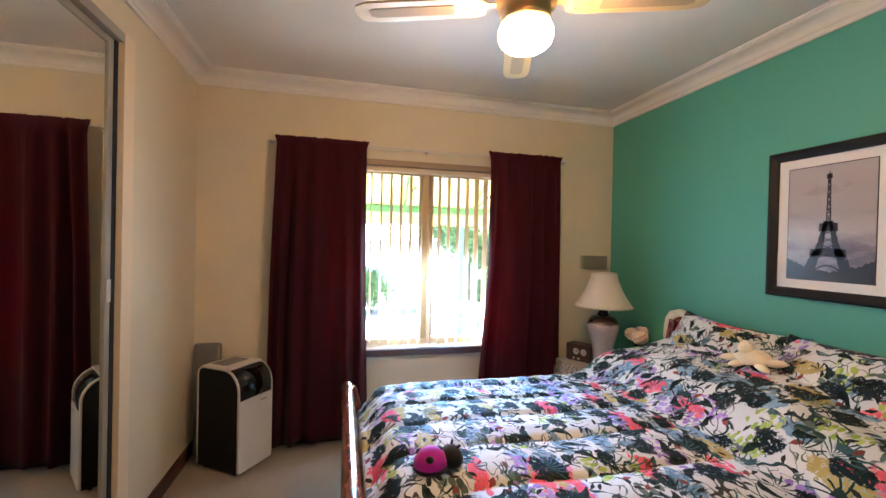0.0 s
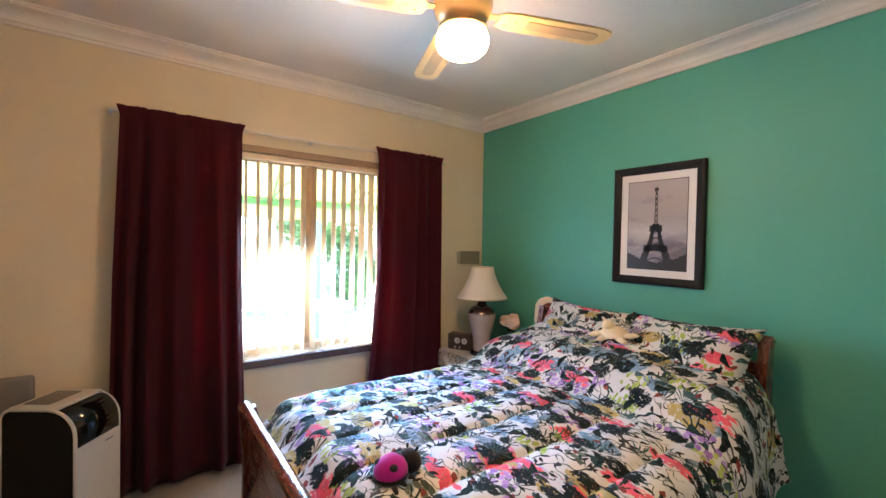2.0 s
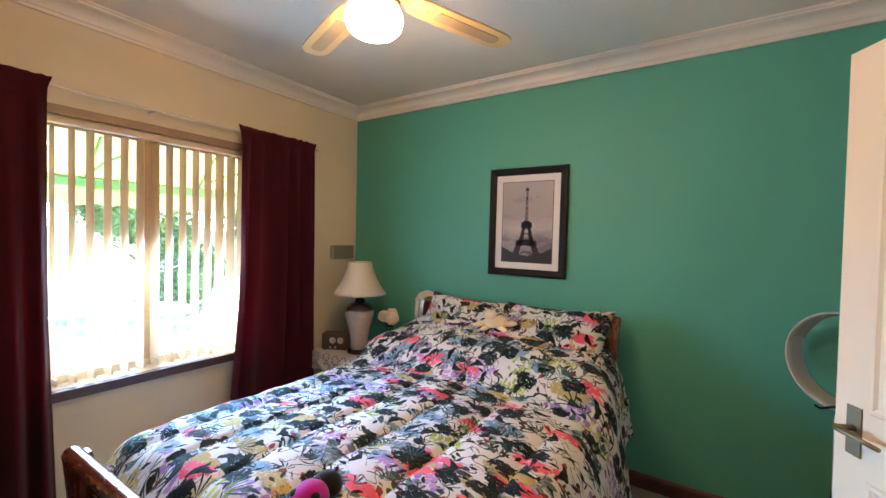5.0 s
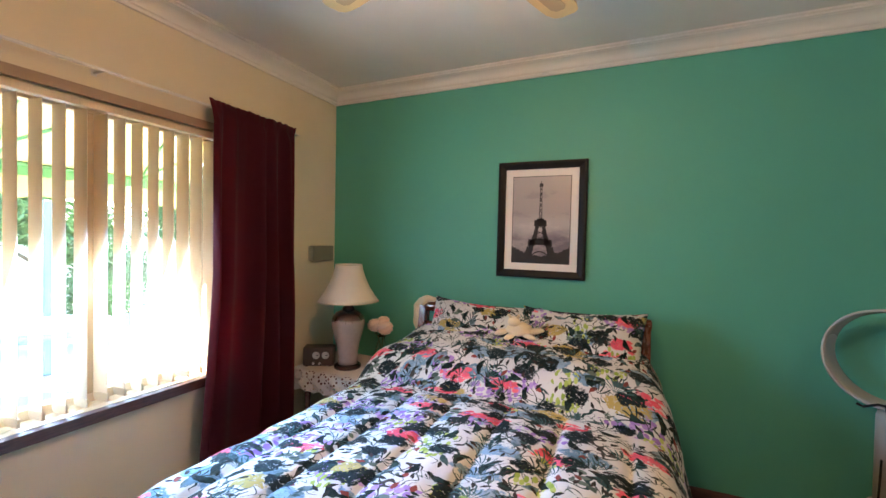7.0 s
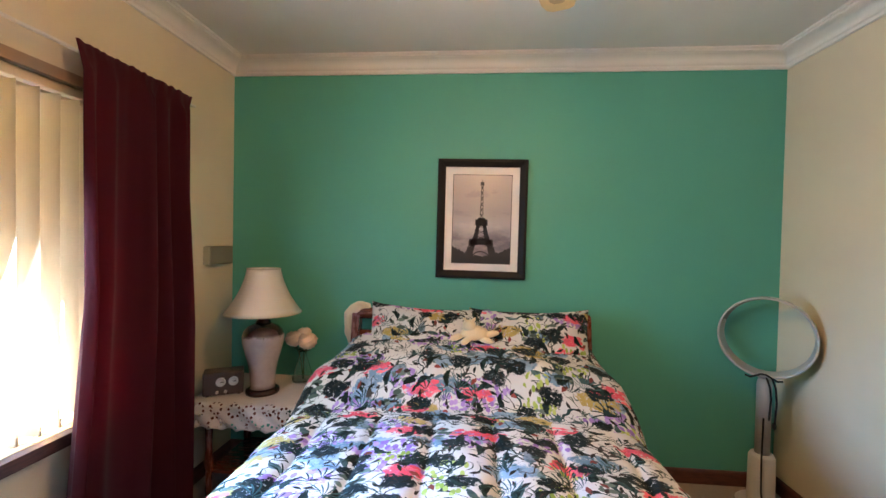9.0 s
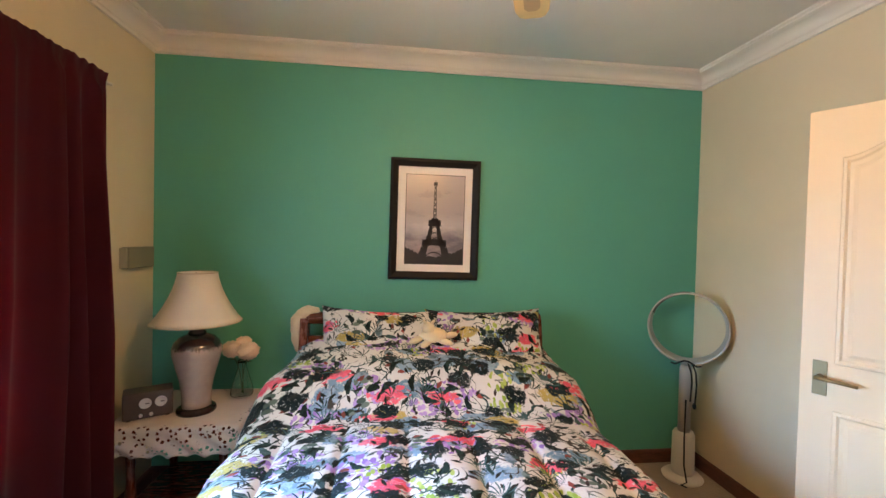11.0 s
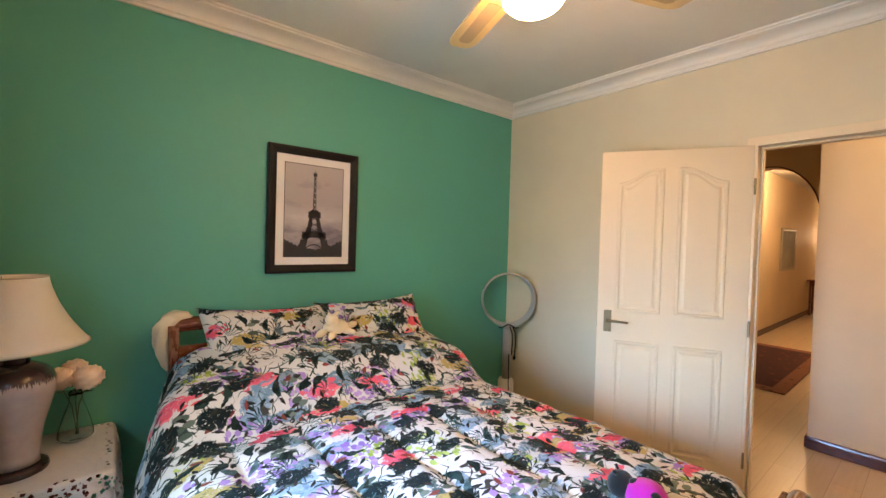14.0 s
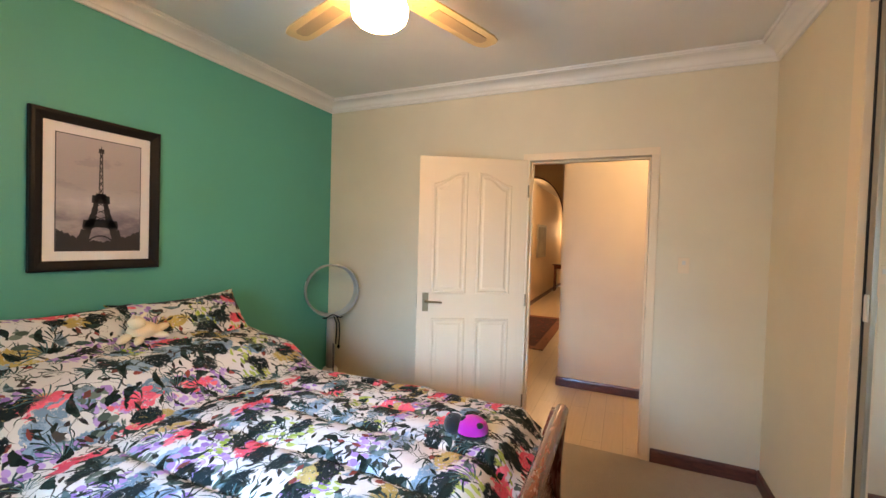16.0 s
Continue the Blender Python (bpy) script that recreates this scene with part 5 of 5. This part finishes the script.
def light_switch():
    ob = thing("light_switch", pose(W, -2.829, 1.309), "white plastic light switch on the cream wall", "light switch")
    part("plate", boxes(((-0.009, -0.032, -0.051), (-0.0005, 0.032, 0.051)), bevel=0.003), WHITE_GLOSS, ob)
    part("rocker", boxes(((-0.0125, -0.010, 0.004), (-0.0095, 0.010, 0.030)), bevel=0.001), PLASTIC_W, ob)


light_switch()


# ---- mirrored wardrobe ----
def wardrobe():
    ob = thing("mirror_wardrobe", pose(0, D, 0), "built-in wardrobe with two sliding mirror doors in beige metal frames", "wardrobe")
    for x0 in (WX0, WX1 - 0.095):
        part("jamb", boxes(((x0, -0.10, 0), (x0 + 0.095, 0.006, WTOP)), bevel=0.002), WHITE_GLOSS, ob)
    part("head_track", boxes(((WX0 + 0.095, -0.10, WTOP - 0.045), (WX1 - 0.095, 0.004, WTOP)), bevel=0.002), ALU, ob)
    part("floor_track", boxes(((WX0 + 0.095, -0.10, 0.0), (WX1 - 0.095, 0.0, 0.012)), bevel=0.002), ALU, ob)
    a, b = WX0 + 0.095, WX1 - 0.095
    mid = (a + b) / 2
    # black strips put in for the dark gaps between jambs and sliding doors
    for x0, wide in ((a, 0.030), (b - 0.012, 0.012)):
        part("seal", boxes(((x0, -0.05, 0.013), (x0 + wide, -0.020, WTOP - 0.046))), BLACKGAP, ob, "black brush seal")
    for x0, x1, y in ((a + 0.031, mid - 0.001, -0.035), (mid + 0.001, b - 0.013, -0.035)):
        d = part("mirror_door", boxes(((x0, y - 0.012, 0.016), (x0 + 0.040, y + 0.012, WTOP - 0.05)), ((x1 - 0.040, y - 0.012, 0.016), (x1, y + 0.012, WTOP - 0.05)),
                                      ((x0 + 0.040, y - 0.012, 0.016), (x1 - 0.040, y + 0.012, 0.05)), ((x0 + 0.040, y - 0.012, WTOP - 0.08), (x1 - 0.040, y + 0.012, WTOP - 0.05)), bevel=0.002), ALU, ob, "beige metal sliding door frame")
        part("mirror", boxes(((x0 + 0.040, y - 0.004, 0.05), (x1 - 0.040, y + 0.004, WTOP - 0.08))), MIRROR, d, "clear mirror panel")
        px = x0 + 0.020 if x0 < mid - 0.1 else x1 - 0.020
        part("finger_pull", boxes(((px - 0.014, y + 0.0125, 1.18), (px + 0.014, y + 0.0185, 1.28)), bevel=0.002), PLASTIC_W, d, "small white finger pull")


wardrobe()


# ---- portable air conditioner ----
def air_conditioner():
    wid, dep, hgt = 0.275, 0.345, 0.655
    corner = Vector((0.410, -2.895, 0))
    fwd = Vector((0.57, 0.82, 0)).normalized()
    side = Vector((-0.82, 0.57, 0)).normalized()
    c = corner + side * wid / 2 - fwd * dep / 2
    yaw = math.degrees(math.atan2(fwd.y, fwd.x)) + 90
    ob = thing("air_conditioner", pose(c.x, c.y, 0, 0, 0, yaw), "white and black portable air conditioner on castors in the corner", "air conditioner")
    # local: front faces -y, sides along x
    hw, hd = wid / 2, dep / 2
    R = 0.13

    def side_profile(grow=0.0):
        pts = [(-hd - grow, 0.02), (-hd - grow, hgt - R)]
        for k in range(1, 9):
            a = k / 8 * math.pi / 2
            pts.append((-hd - grow + R * (1 - math.cos(a)), hgt - R + (R + grow) * math.sin(a)))
        for k in range(0, 7):
            a = k / 6 * math.pi / 2
            pts.append((hd - 0.05 + (0.05 + grow) * math.sin(a), hgt - 0.05 + (0.05 + grow) * math.cos(a)))
        pts.append((hd + grow, 0.02))
        return pts

    bm = bmesh.new()
    prism(bm, side_profile(-0.004), -hw, hw, "x")
    part("side_shell", bm, PLASTIC_B, ob, "black side shell")
    # white rim strips that run over each side edge
    prof = side_profile(0.0)[2:-1]
    for s in (-1, 1):
        bm = bmesh.new()
        pts = [Vector((s * (hw - 0.004), y, z)) for y, z in [(-hd, 0.03)] + side_profile(0.0)[1:-1] + [(hd, 0.03)]]
        tube(bm, pts, 0.008, 8)
        part("rim", bm, PLASTIC_W, ob, "white rim", True)
    part("front_panel", boxes(((-hw + 0.002, -hd - 0.010, 0.022), (hw - 0.002, -hd + 0.002, hgt - 0.185)), bevel=0.006), PLASTIC_W, ob, "white front panel")
    part("badge", boxes(((0.03, -hd - 0.0115, hgt - 0.225), (0.085, -hd - 0.0102, hgt - 0.218))), PLASTIC_G, ob)
    bm = bmesh.new()
    pts = [(-hd - 0.007, hgt - 0.182)]
    for k in range(0, 7):
        a = k / 8 * math.pi / 2
        pts.append((-hd - 0.006 + R * (1 - math.cos(a)), hgt - R + (R + 0.004) * math.sin(a)))
    ring = pts + [(y + 0.012, z - 0.010) for y, z in pts[::-1]]
    prism(bm, ring, -hw + 0.012, hw - 0.012, "x")
    part("control_panel", bm, GLOSSBLACK, ob, "glossy black curved control panel", True)
    part("control_buttons", boxes(*[((-0.075 + 0.022 * 0, -hd - 0.0008 + 0.013 * k, hgt - 0.118 + 0.021 * k), (-0.066, -hd + 0.0052 + 0.013 * k, hgt - 0.108 + 0.021 * k)) for k in range(5)]), SILVER, ob)
    part("top_cover", boxes(((-hw + 0.004, -hd + 0.085, hgt - 0.006), (hw - 0.004, hd - 0.03, hgt + 0.010)), bevel=0.006), PLASTIC_W, ob, "white top cover")
    part("outlet_grille", boxes(*[((-hw + 0.045, -hd + 0.16 + 0.016 * k, hgt + 0.0102), (hw - 0.045, -hd + 0.170 + 0.016 * k, hgt + 0.0135)) for k in range(8)]), PLASTIC_G, ob, "dark slatted air outlet")
    for sx in (-1, 1):
        for sy in (-1, 1):
            bm = bmesh.new()
            lathe(bm, [(0, 0), (0.012, 0), (0.012, 0.021), (0, 0.021)], 14, 0, Matrix.Translation((sx * (hw - 0.03), sy * (hd - 0.05), 0)))
            part("castor", bm, PLASTIC_B, ob)


GLOSSBLACK = painted("gloss_black_plastic", (0.006, 0.006, 0.007), 0.12, bump=0.0)
air_conditioner()


def duct_panel():
    ob = thing("window_duct_panel", pose(0.045, -3.172, 0, 0, 0, 90), "grey plastic window duct panel standing in the corner behind the air conditioner", "duct panel")
    part("panel", boxes(((-0.085, -0.02, 0.0), (0.085, 0.02, 0.765)), bevel=0.018), PLASTIC_G, ob)


duct_panel()

# ---- hallway beyond the door ----
HX, HY = 4.655, -1.912
structure("floor", boxes(((W + 0.0, -5.0, -0.12), (14.0, -0.62, -0.004))), HALLFLOOR, "pale timber hall floor", "floor")
structure("wall_east", boxes(((HX, -5.0, 0), (14.0, HY, 2.7))), HALLWALL, "warm cream hall wall opposite the bedroom door", "wall")
structure("wall_north", boxes(((W + 0.11, -0.62, 0), (14.0, -0.5, 2.7))), HALLWALL, "warm cream passage wall", "wall")
structure("wall_south", boxes(((W + 0.11, -5.12, 0), (HX + 0.2, -5.0, 2.7))), HALLWALL, "warm cream hall end wall", "wall")
structure("wall_east", boxes(((14.0, -2.1, 0), (14.12, -0.5, 2.7))), HALLWALL, "warm cream far passage wall", "wall")
structure("ceiling", boxes(((W + 0.11, -5.12, 2.7), (14.12, -0.5, 2.8))), CEILING, "off-white hall ceiling", "ceiling")
skirting([(HX, HY, HX, -4.99, -1, 0), (HX + 0.001, HY, 13.98, HY, 0, 1), (W + 0.12, -0.62, 13.98, -0.62, 0, -1), (14.0, HY + 0.02, 14.0, -0.64, -1, 0)], "baseboard", "dark red-brown timber skirting along the hall")


def arch_bulkhead():
    """Curved plaster arch across the passage."""
    n = 20
    ya, yb, c, r, spring, rise = HY + 0.001, -0.621, -1.32, 0.42, 1.72, 0.57
    arc = [(c - r * math.cos(math.pi * k / n), spring + rise * math.sin(math.pi * k / n)) for k in range(n + 1)]
    bm = bmesh.new()
    prism(bm, [(ya, 2.698), (ya, 0.0), (c - r, 0.0)] + arc + [(c + r, 0.0), (yb, 0.0), (yb, 2.698)], 6.0, 6.2, "x")
    structure("trim", bm, HALLWALL, "curved plaster arch across the passage", "arch")
    bm = bmesh.new()
    tube(bm, [(5.992, y, z) for y, z in arc], 0.007, 8)
    structure("trim", bm, SKIRT, "dark timber bead following the arch", "moulding")


arch_bulkhead()


def hall_picture():
    ob = thing("hall_picture", pose(10.6, -0.62, 1.42), "small framed picture in muted colours hanging in the passage", "framed picture")
    w, h = 0.54, 0.39
    part("frame", boxes(((-w, -0.03, -h), (w, -0.001, -h + 0.05)), ((-w, -0.03, h - 0.05), (w, -0.001, h)), ((-w, -0.03, -h + 0.05), (-w + 0.05, -0.001, h - 0.05)), ((w - 0.05, -0.03, -h + 0.05), (w, -0.001, h - 0.05)), bevel=0.004), ALU, ob)
    part("artwork", boxes(((-w + 0.05, -0.018, -h + 0.05), (w - 0.05, -0.010, h - 0.05))), ARTWORK, ob, "muted blue-grey painting")


ARTWORK = painted("muted_painting", (0.26, 0.24, 0.20), 0.6, 30, 0.4)
hall_picture()


def hall_rug():
    ob = part("hall_rug", boxes(((-1.22, -0.46, 0.0), (1.22, 0.46, 0.009)), bevel=0.002), RUG)
    ob.matrix_world = pose(7.10, -1.09, -0.003)
    tagged(ob, "dark red patterned rug on the pale hall floor", "rug")


hall_rug()


def console_table():
    ob = thing("console_table", pose(12.6, -1.05, -0.003), "narrow dark timber console table at the end of the passage", "console table")
    part("top", boxes(((-0.18, -0.42, 0.74), (0.18, 0.42, 0.77)), bevel=0.004), BEDWOOD, ob)
    part("apron", boxes(((-0.15, -0.38, 0.64), (0.15, 0.38, 0.739))), BEDWOOD, ob)
    for x in (-0.13, 0.13):
        for y in (-0.36, 0.36):
            part("leg", boxes(((x - 0.02, y - 0.02, 0), (x + 0.02, y + 0.02, 0.639)), bevel=0.003), BEDWOOD2, ob)


console_table()


def wall_light():
    ob = thing("wall_light", pose(13.99, -1.0, 1.75), "lit frosted glass wall light at the end of the passage", "wall light")
    bm = bmesh.new()
    lathe(bm, [(0, -0.10), (0.05, -0.09), (0.10, -0.02), (0.13, 0.08), (0.12, 0.085), (0.0, 0.0)], 24, 0, Matrix.Translation((-0.14, 0, 0)))
    part("shade", bm, WALLGLOW, ob, "", True)
    part("wall_plate", boxes(((-0.03, -0.05, -0.08), (-0.001, 0.05, 0.05)), bevel=0.004), BRASS, ob)


wall_light()

# ---- outside ----
structure("ground", boxes(((-3.6, -12, -0.35), (-0.25, 12, -0.15)), ((-200, -200, -0.36), (-3.6, 200, -0.17)), ((-3.6, 12, -0.36), (200, 200, -0.17)), ((-3.6, -200, -0.36), (200, -12, -0.17))), PAVING, "pale concrete garden paving", "ground")


def roof():
    # unseen slab added above the ceilings to block sun and sky
    structure("roof", boxes(((-0.55, -6.2, CZ + 0.22), (14.4, 1.0, CZ + 0.34))), FENCE, "unseen roof slab over the rooms, added to block sun and sky", "roof")


roof()


def awning():
    ob = thing("window_awning", pose(0, 0, 0), "cream and green canvas awning with a scalloped valance over the window", "awning")
    y0, y1 = -2.75, -0.60
    xa, za, xb, zb = -0.28, 2.42, -0.95, 1.86
    n = 7
    for k in range(n):
        a, b = y0 + (y1 - y0) * k / n, y0 + (y1 - y0) * (k + 1) / n
        bm = bmesh.new()
        prism(bm, [(xa, za), (xb, zb), (xb, zb + 0.006), (xa, za + 0.006)], 0, 1, "y")
        for v in bm.verts:
            v.co.y = a if v.co.y < 0.5 else b - 0.002
        part("canvas_panel", bm, CANVAS, ob, "cream canvas panel")
    bm = bmesh.new()
    prism(bm, [(xb, zb - 0.001), (xb - 0.004, zb - 0.001), (xb - 0.004, zb - 0.07), (xb, zb - 0.07)], y0, y1, "y")
    part("border", bm, CANVAS_G, ob, "green canvas border")
    m = 96
    top, bot = [], []
    for k in range(m + 1):
        y = y0 + (y1 - y0) * k / m
        bot.append((y, 1.66 + 0.022 * abs(math.sin((y - y0) * math.pi / 0.17))))
    bm = bmesh.new()
    prism(bm, bot + [(y1, zb - 0.071), (y0, zb - 0.071)], xb - 0.003, xb, "x")
    part("valance", bm, CANVAS, ob, "scalloped cream valance")
    for y in (y0 + 0.35, -1.70, y1 - 0.35):
        bm = bmesh.new()
        tube(bm, [(-0.262, y, 1.95), (-0.6, y, 1.93), (xb + 0.015, y, zb - 0.012)], 0.010, 8)
        tube(bm, [(-0.30, y, 2.39), (xb + 0.02, y, zb - 0.01)], 0.010, 8)
        part("arm", bm, CANVAS_G, ob, "green metal awning arm")
    bm = bmesh.new()
    tube(bm, [(xb + 0.015, y0, zb - 0.005), (xb + 0.015, y1, zb - 0.005)], 0.011, 8)
    part("front_bar", bm, CANVAS_G, ob)


awning()


def garden_fence():
    ob = thing("garden_fence", pose(-7.5, 0, -0.17), "pale painted metal fence round the yard", "fence")
    for k in range(12):
        y = -12 + 2.4 * k
        part("fence_panel", boxes(((-0.012, y + 0.03, 0.05), (0.012, y + 2.37, 1.75))), FENCE, ob)
        part("fence_post", boxes(((-0.03, y - 0.03, 0), (0.03, y + 0.03, 1.82)), bevel=0.004), FENCE, ob)


garden_fence()


def leafy(bm, c, r, count, rnd, size=0.07):
    for _ in range(count):
        d = Vector((rnd.gauss(0, 1), rnd.gauss(0, 1), rnd.gauss(0, 1))).normalized()
        k = rnd.random() ** 0.4 * (1 + 0.35 * noise.noise(d * 2.3 + Vector(c)))
        p = Vector(c) + Vector((d.x * r[0], d.y * r[1], d.z * r[2])) * k
        a = Vector((rnd.gauss(0, 1), rnd.gauss(0, 1), rnd.gauss(0, 1))).normalized() * size * rnd.uniform(0.6, 1.3)
        b = a.orthogonal().normalized() * size * 0.35
        q = a.cross(b).normalized() * size * 0.08
        v = [bm.verts.new(p + t) for t in (-a, b + q, a, -b + q)]
        bm.faces.new(v)


def tree(x, y, h, r, seed, name="garden_tree"):
    rnd = random.Random(seed)
    ob = thing(name, pose(x, y, -0.17), "leafy green garden tree with an uneven crown", "tree", "garden trees")
    bm = bmesh.new()
    tube(bm, [(0, 0, 0), (0.05, 0.03, h * 0.3), (-0.04, 0.05, h * 0.6), (0.02, 0, h * 0.85)], [0.10, 0.08, 0.055, 0.025], 10)
    for k in range(6):
        a = rnd.uniform(0, 6.28)
        z = h * rnd.uniform(0.4, 0.75)
        tube(bm, [(0, 0.03, z), (0.3 * r * math.cos(a), 0.3 * r * math.sin(a), z + 0.25 * r), (0.75 * r * math.cos(a), 0.75 * r * math.sin(a), z + 0.5 * r)], [0.035, 0.02, 0.008], 7)
    part("trunk", bm, BARK, ob)
    bm = bmesh.new()
    for k in range(9):
        a = rnd.uniform(0, 6.28)
        leafy(bm, (0.55 * r * math.cos(a), 0.55 * r * math.sin(a), h * rnd.uniform(0.55, 1.0)), (r * 0.5, r * 0.5, r * 0.42), 750, rnd)
    part("crown", bm, FOLIAGE, ob)


tree(-6.3, 0.6, 2.6, 1.0, 3)
tree(-6.6, 3.6, 3.2, 1.3, 4)
tree(-6.4, -3.4, 2.4, 1.0, 5)


def shrub(x, y, r, h, seed):
    rnd = random.Random(seed)
    ob = thing("garden_shrub", pose(x, y, -0.17), "rounded uneven green shrub against the fence", "shrub", "garden shrubs")
    bm = bmesh.new()
    for k in range(5):
        a = rnd.uniform(0, 6.28)
        tube(bm, [(0, 0, 0), (0.3 * r * math.cos(a), 0.3 * r * math.sin(a), h * 0.6)], [0.02, 0.008], 6)
    part("stems", bm, BARK, ob)
    bm = bmesh.new()
    for k in range(5):
        a = rnd.uniform(0, 6.28)
        leafy(bm, (0.4 * r * math.cos(a), 0.4 * r * math.sin(a), h * rnd.uniform(0.45, 0.75)), (r * 0.6, r * 0.6, h * 0.4), 520, rnd, 0.05)
    part("leaves", bm, FOLIAGE, ob)


for k, (x, y, r, h) in enumerate(((-6.8, -1.6, 0.7, 1.0), (-6.8, 1.9, 0.8, 1.4), (-6.9, -5.0, 0.9, 1.3), (-5.2, 0.9, 0.5, 0.9))):
    shrub(x, y, r, h, 20 + k)


def garden_table():
    ob = thing("garden_table", pose(-3.1, -0.55, -0.15), "light metal garden table with a blue cover", "table")
    bm = bmesh.new()
    lathe(bm, [(0, 0.70), (0.50, 0.70), (0.52, 0.69), (0.52, 0.62), (0.515, 0.62), (0.51, 0.685), (0, 0.685)], 32)
    part("cover", bm, BLUE, ob, "blue round table cover", True)
    for k in range(4):
        a = math.pi / 4 + k * math.pi / 2
        bm = bmesh.new()
        tube(bm, [(0.38 * math.cos(a), 0.38 * math.sin(a), 0.0), (0.30 * math.cos(a), 0.30 * math.sin(a), 0.35), (0.36 * math.cos(a), 0.36 * math.sin(a), 0.684)], 0.012, 8)
        part("leg", bm, WROUGHT, ob)


garden_table()


def garden_chair(x, y, rz):
    ob = thing("garden_chair", pose(x, y, -0.15, 0, 0, rz), "wrought metal garden chair with a slatted seat", "chair", "garden chairs")
    for sx in (-0.2, 0.2):
        for sy in (-0.19, 0.19):
            bm = bmesh.new()
            tube(bm, [(sx * 1.1, sy * 1.15, 0), (sx, sy, 0.43)], 0.011, 8)
            part("leg", bm, WROUGHT, ob)
    for k in range(6):
        part("seat_slat", boxes(((-0.21, -0.2 + 0.07 * k, 0.43), (0.21, -0.15 + 0.07 * k, 0.445))), WROUGHT, ob)
    bm = bmesh.new()
    pts = [(-0.2, 0.2, 0.43), (-0.2, 0.23, 0.75), (-0.1, 0.25, 0.88), (0.1, 0.25, 0.88), (0.2, 0.23, 0.75), (0.2, 0.2, 0.43)]
    tube(bm, pts, 0.011, 8)
    for x2 in (-0.12, -0.04, 0.04, 0.12):
        tube(bm, [(x2, 0.2, 0.445), (x2, 0.245, 0.86)], 0.006, 6)
    part("backrest", bm, WROUGHT, ob)


garden_chair(-3.0, -1.45, 170)
garden_chair(-3.3, 0.35, 10)


def post(x, y):
    ob = thing("garden_post", pose(x, y, -0.16), "teal painted metal garden post", "post")
    part("shaft", boxes(((-0.045, -0.045, 0), (0.045, 0.045, 2.0)), bevel=0.005), TEALPOST, ob)


post(-3.9, -0.25)

# unseen warm fill lights added in the passage and hall, without any fixture
hall_data = bpy.data.lights.new("hall_lamp", "POINT")
hall_data.energy, hall_data.color, hall_data.shadow_soft_size = 2.0, (1.0, 0.74, 0.46), 0.12
hall_lamp = new("hall_lamp", hall_data)
hall_lamp.location = (8.6, -1.30, 2.45)

# second added fill, for the hall wall near the bedroom doorway
hall_lamp = new("hall_lamp", hall_data.copy())
hall_lamp.data.energy = 1.1
hall_lamp.location = (4.00, -2.95, 2.38)
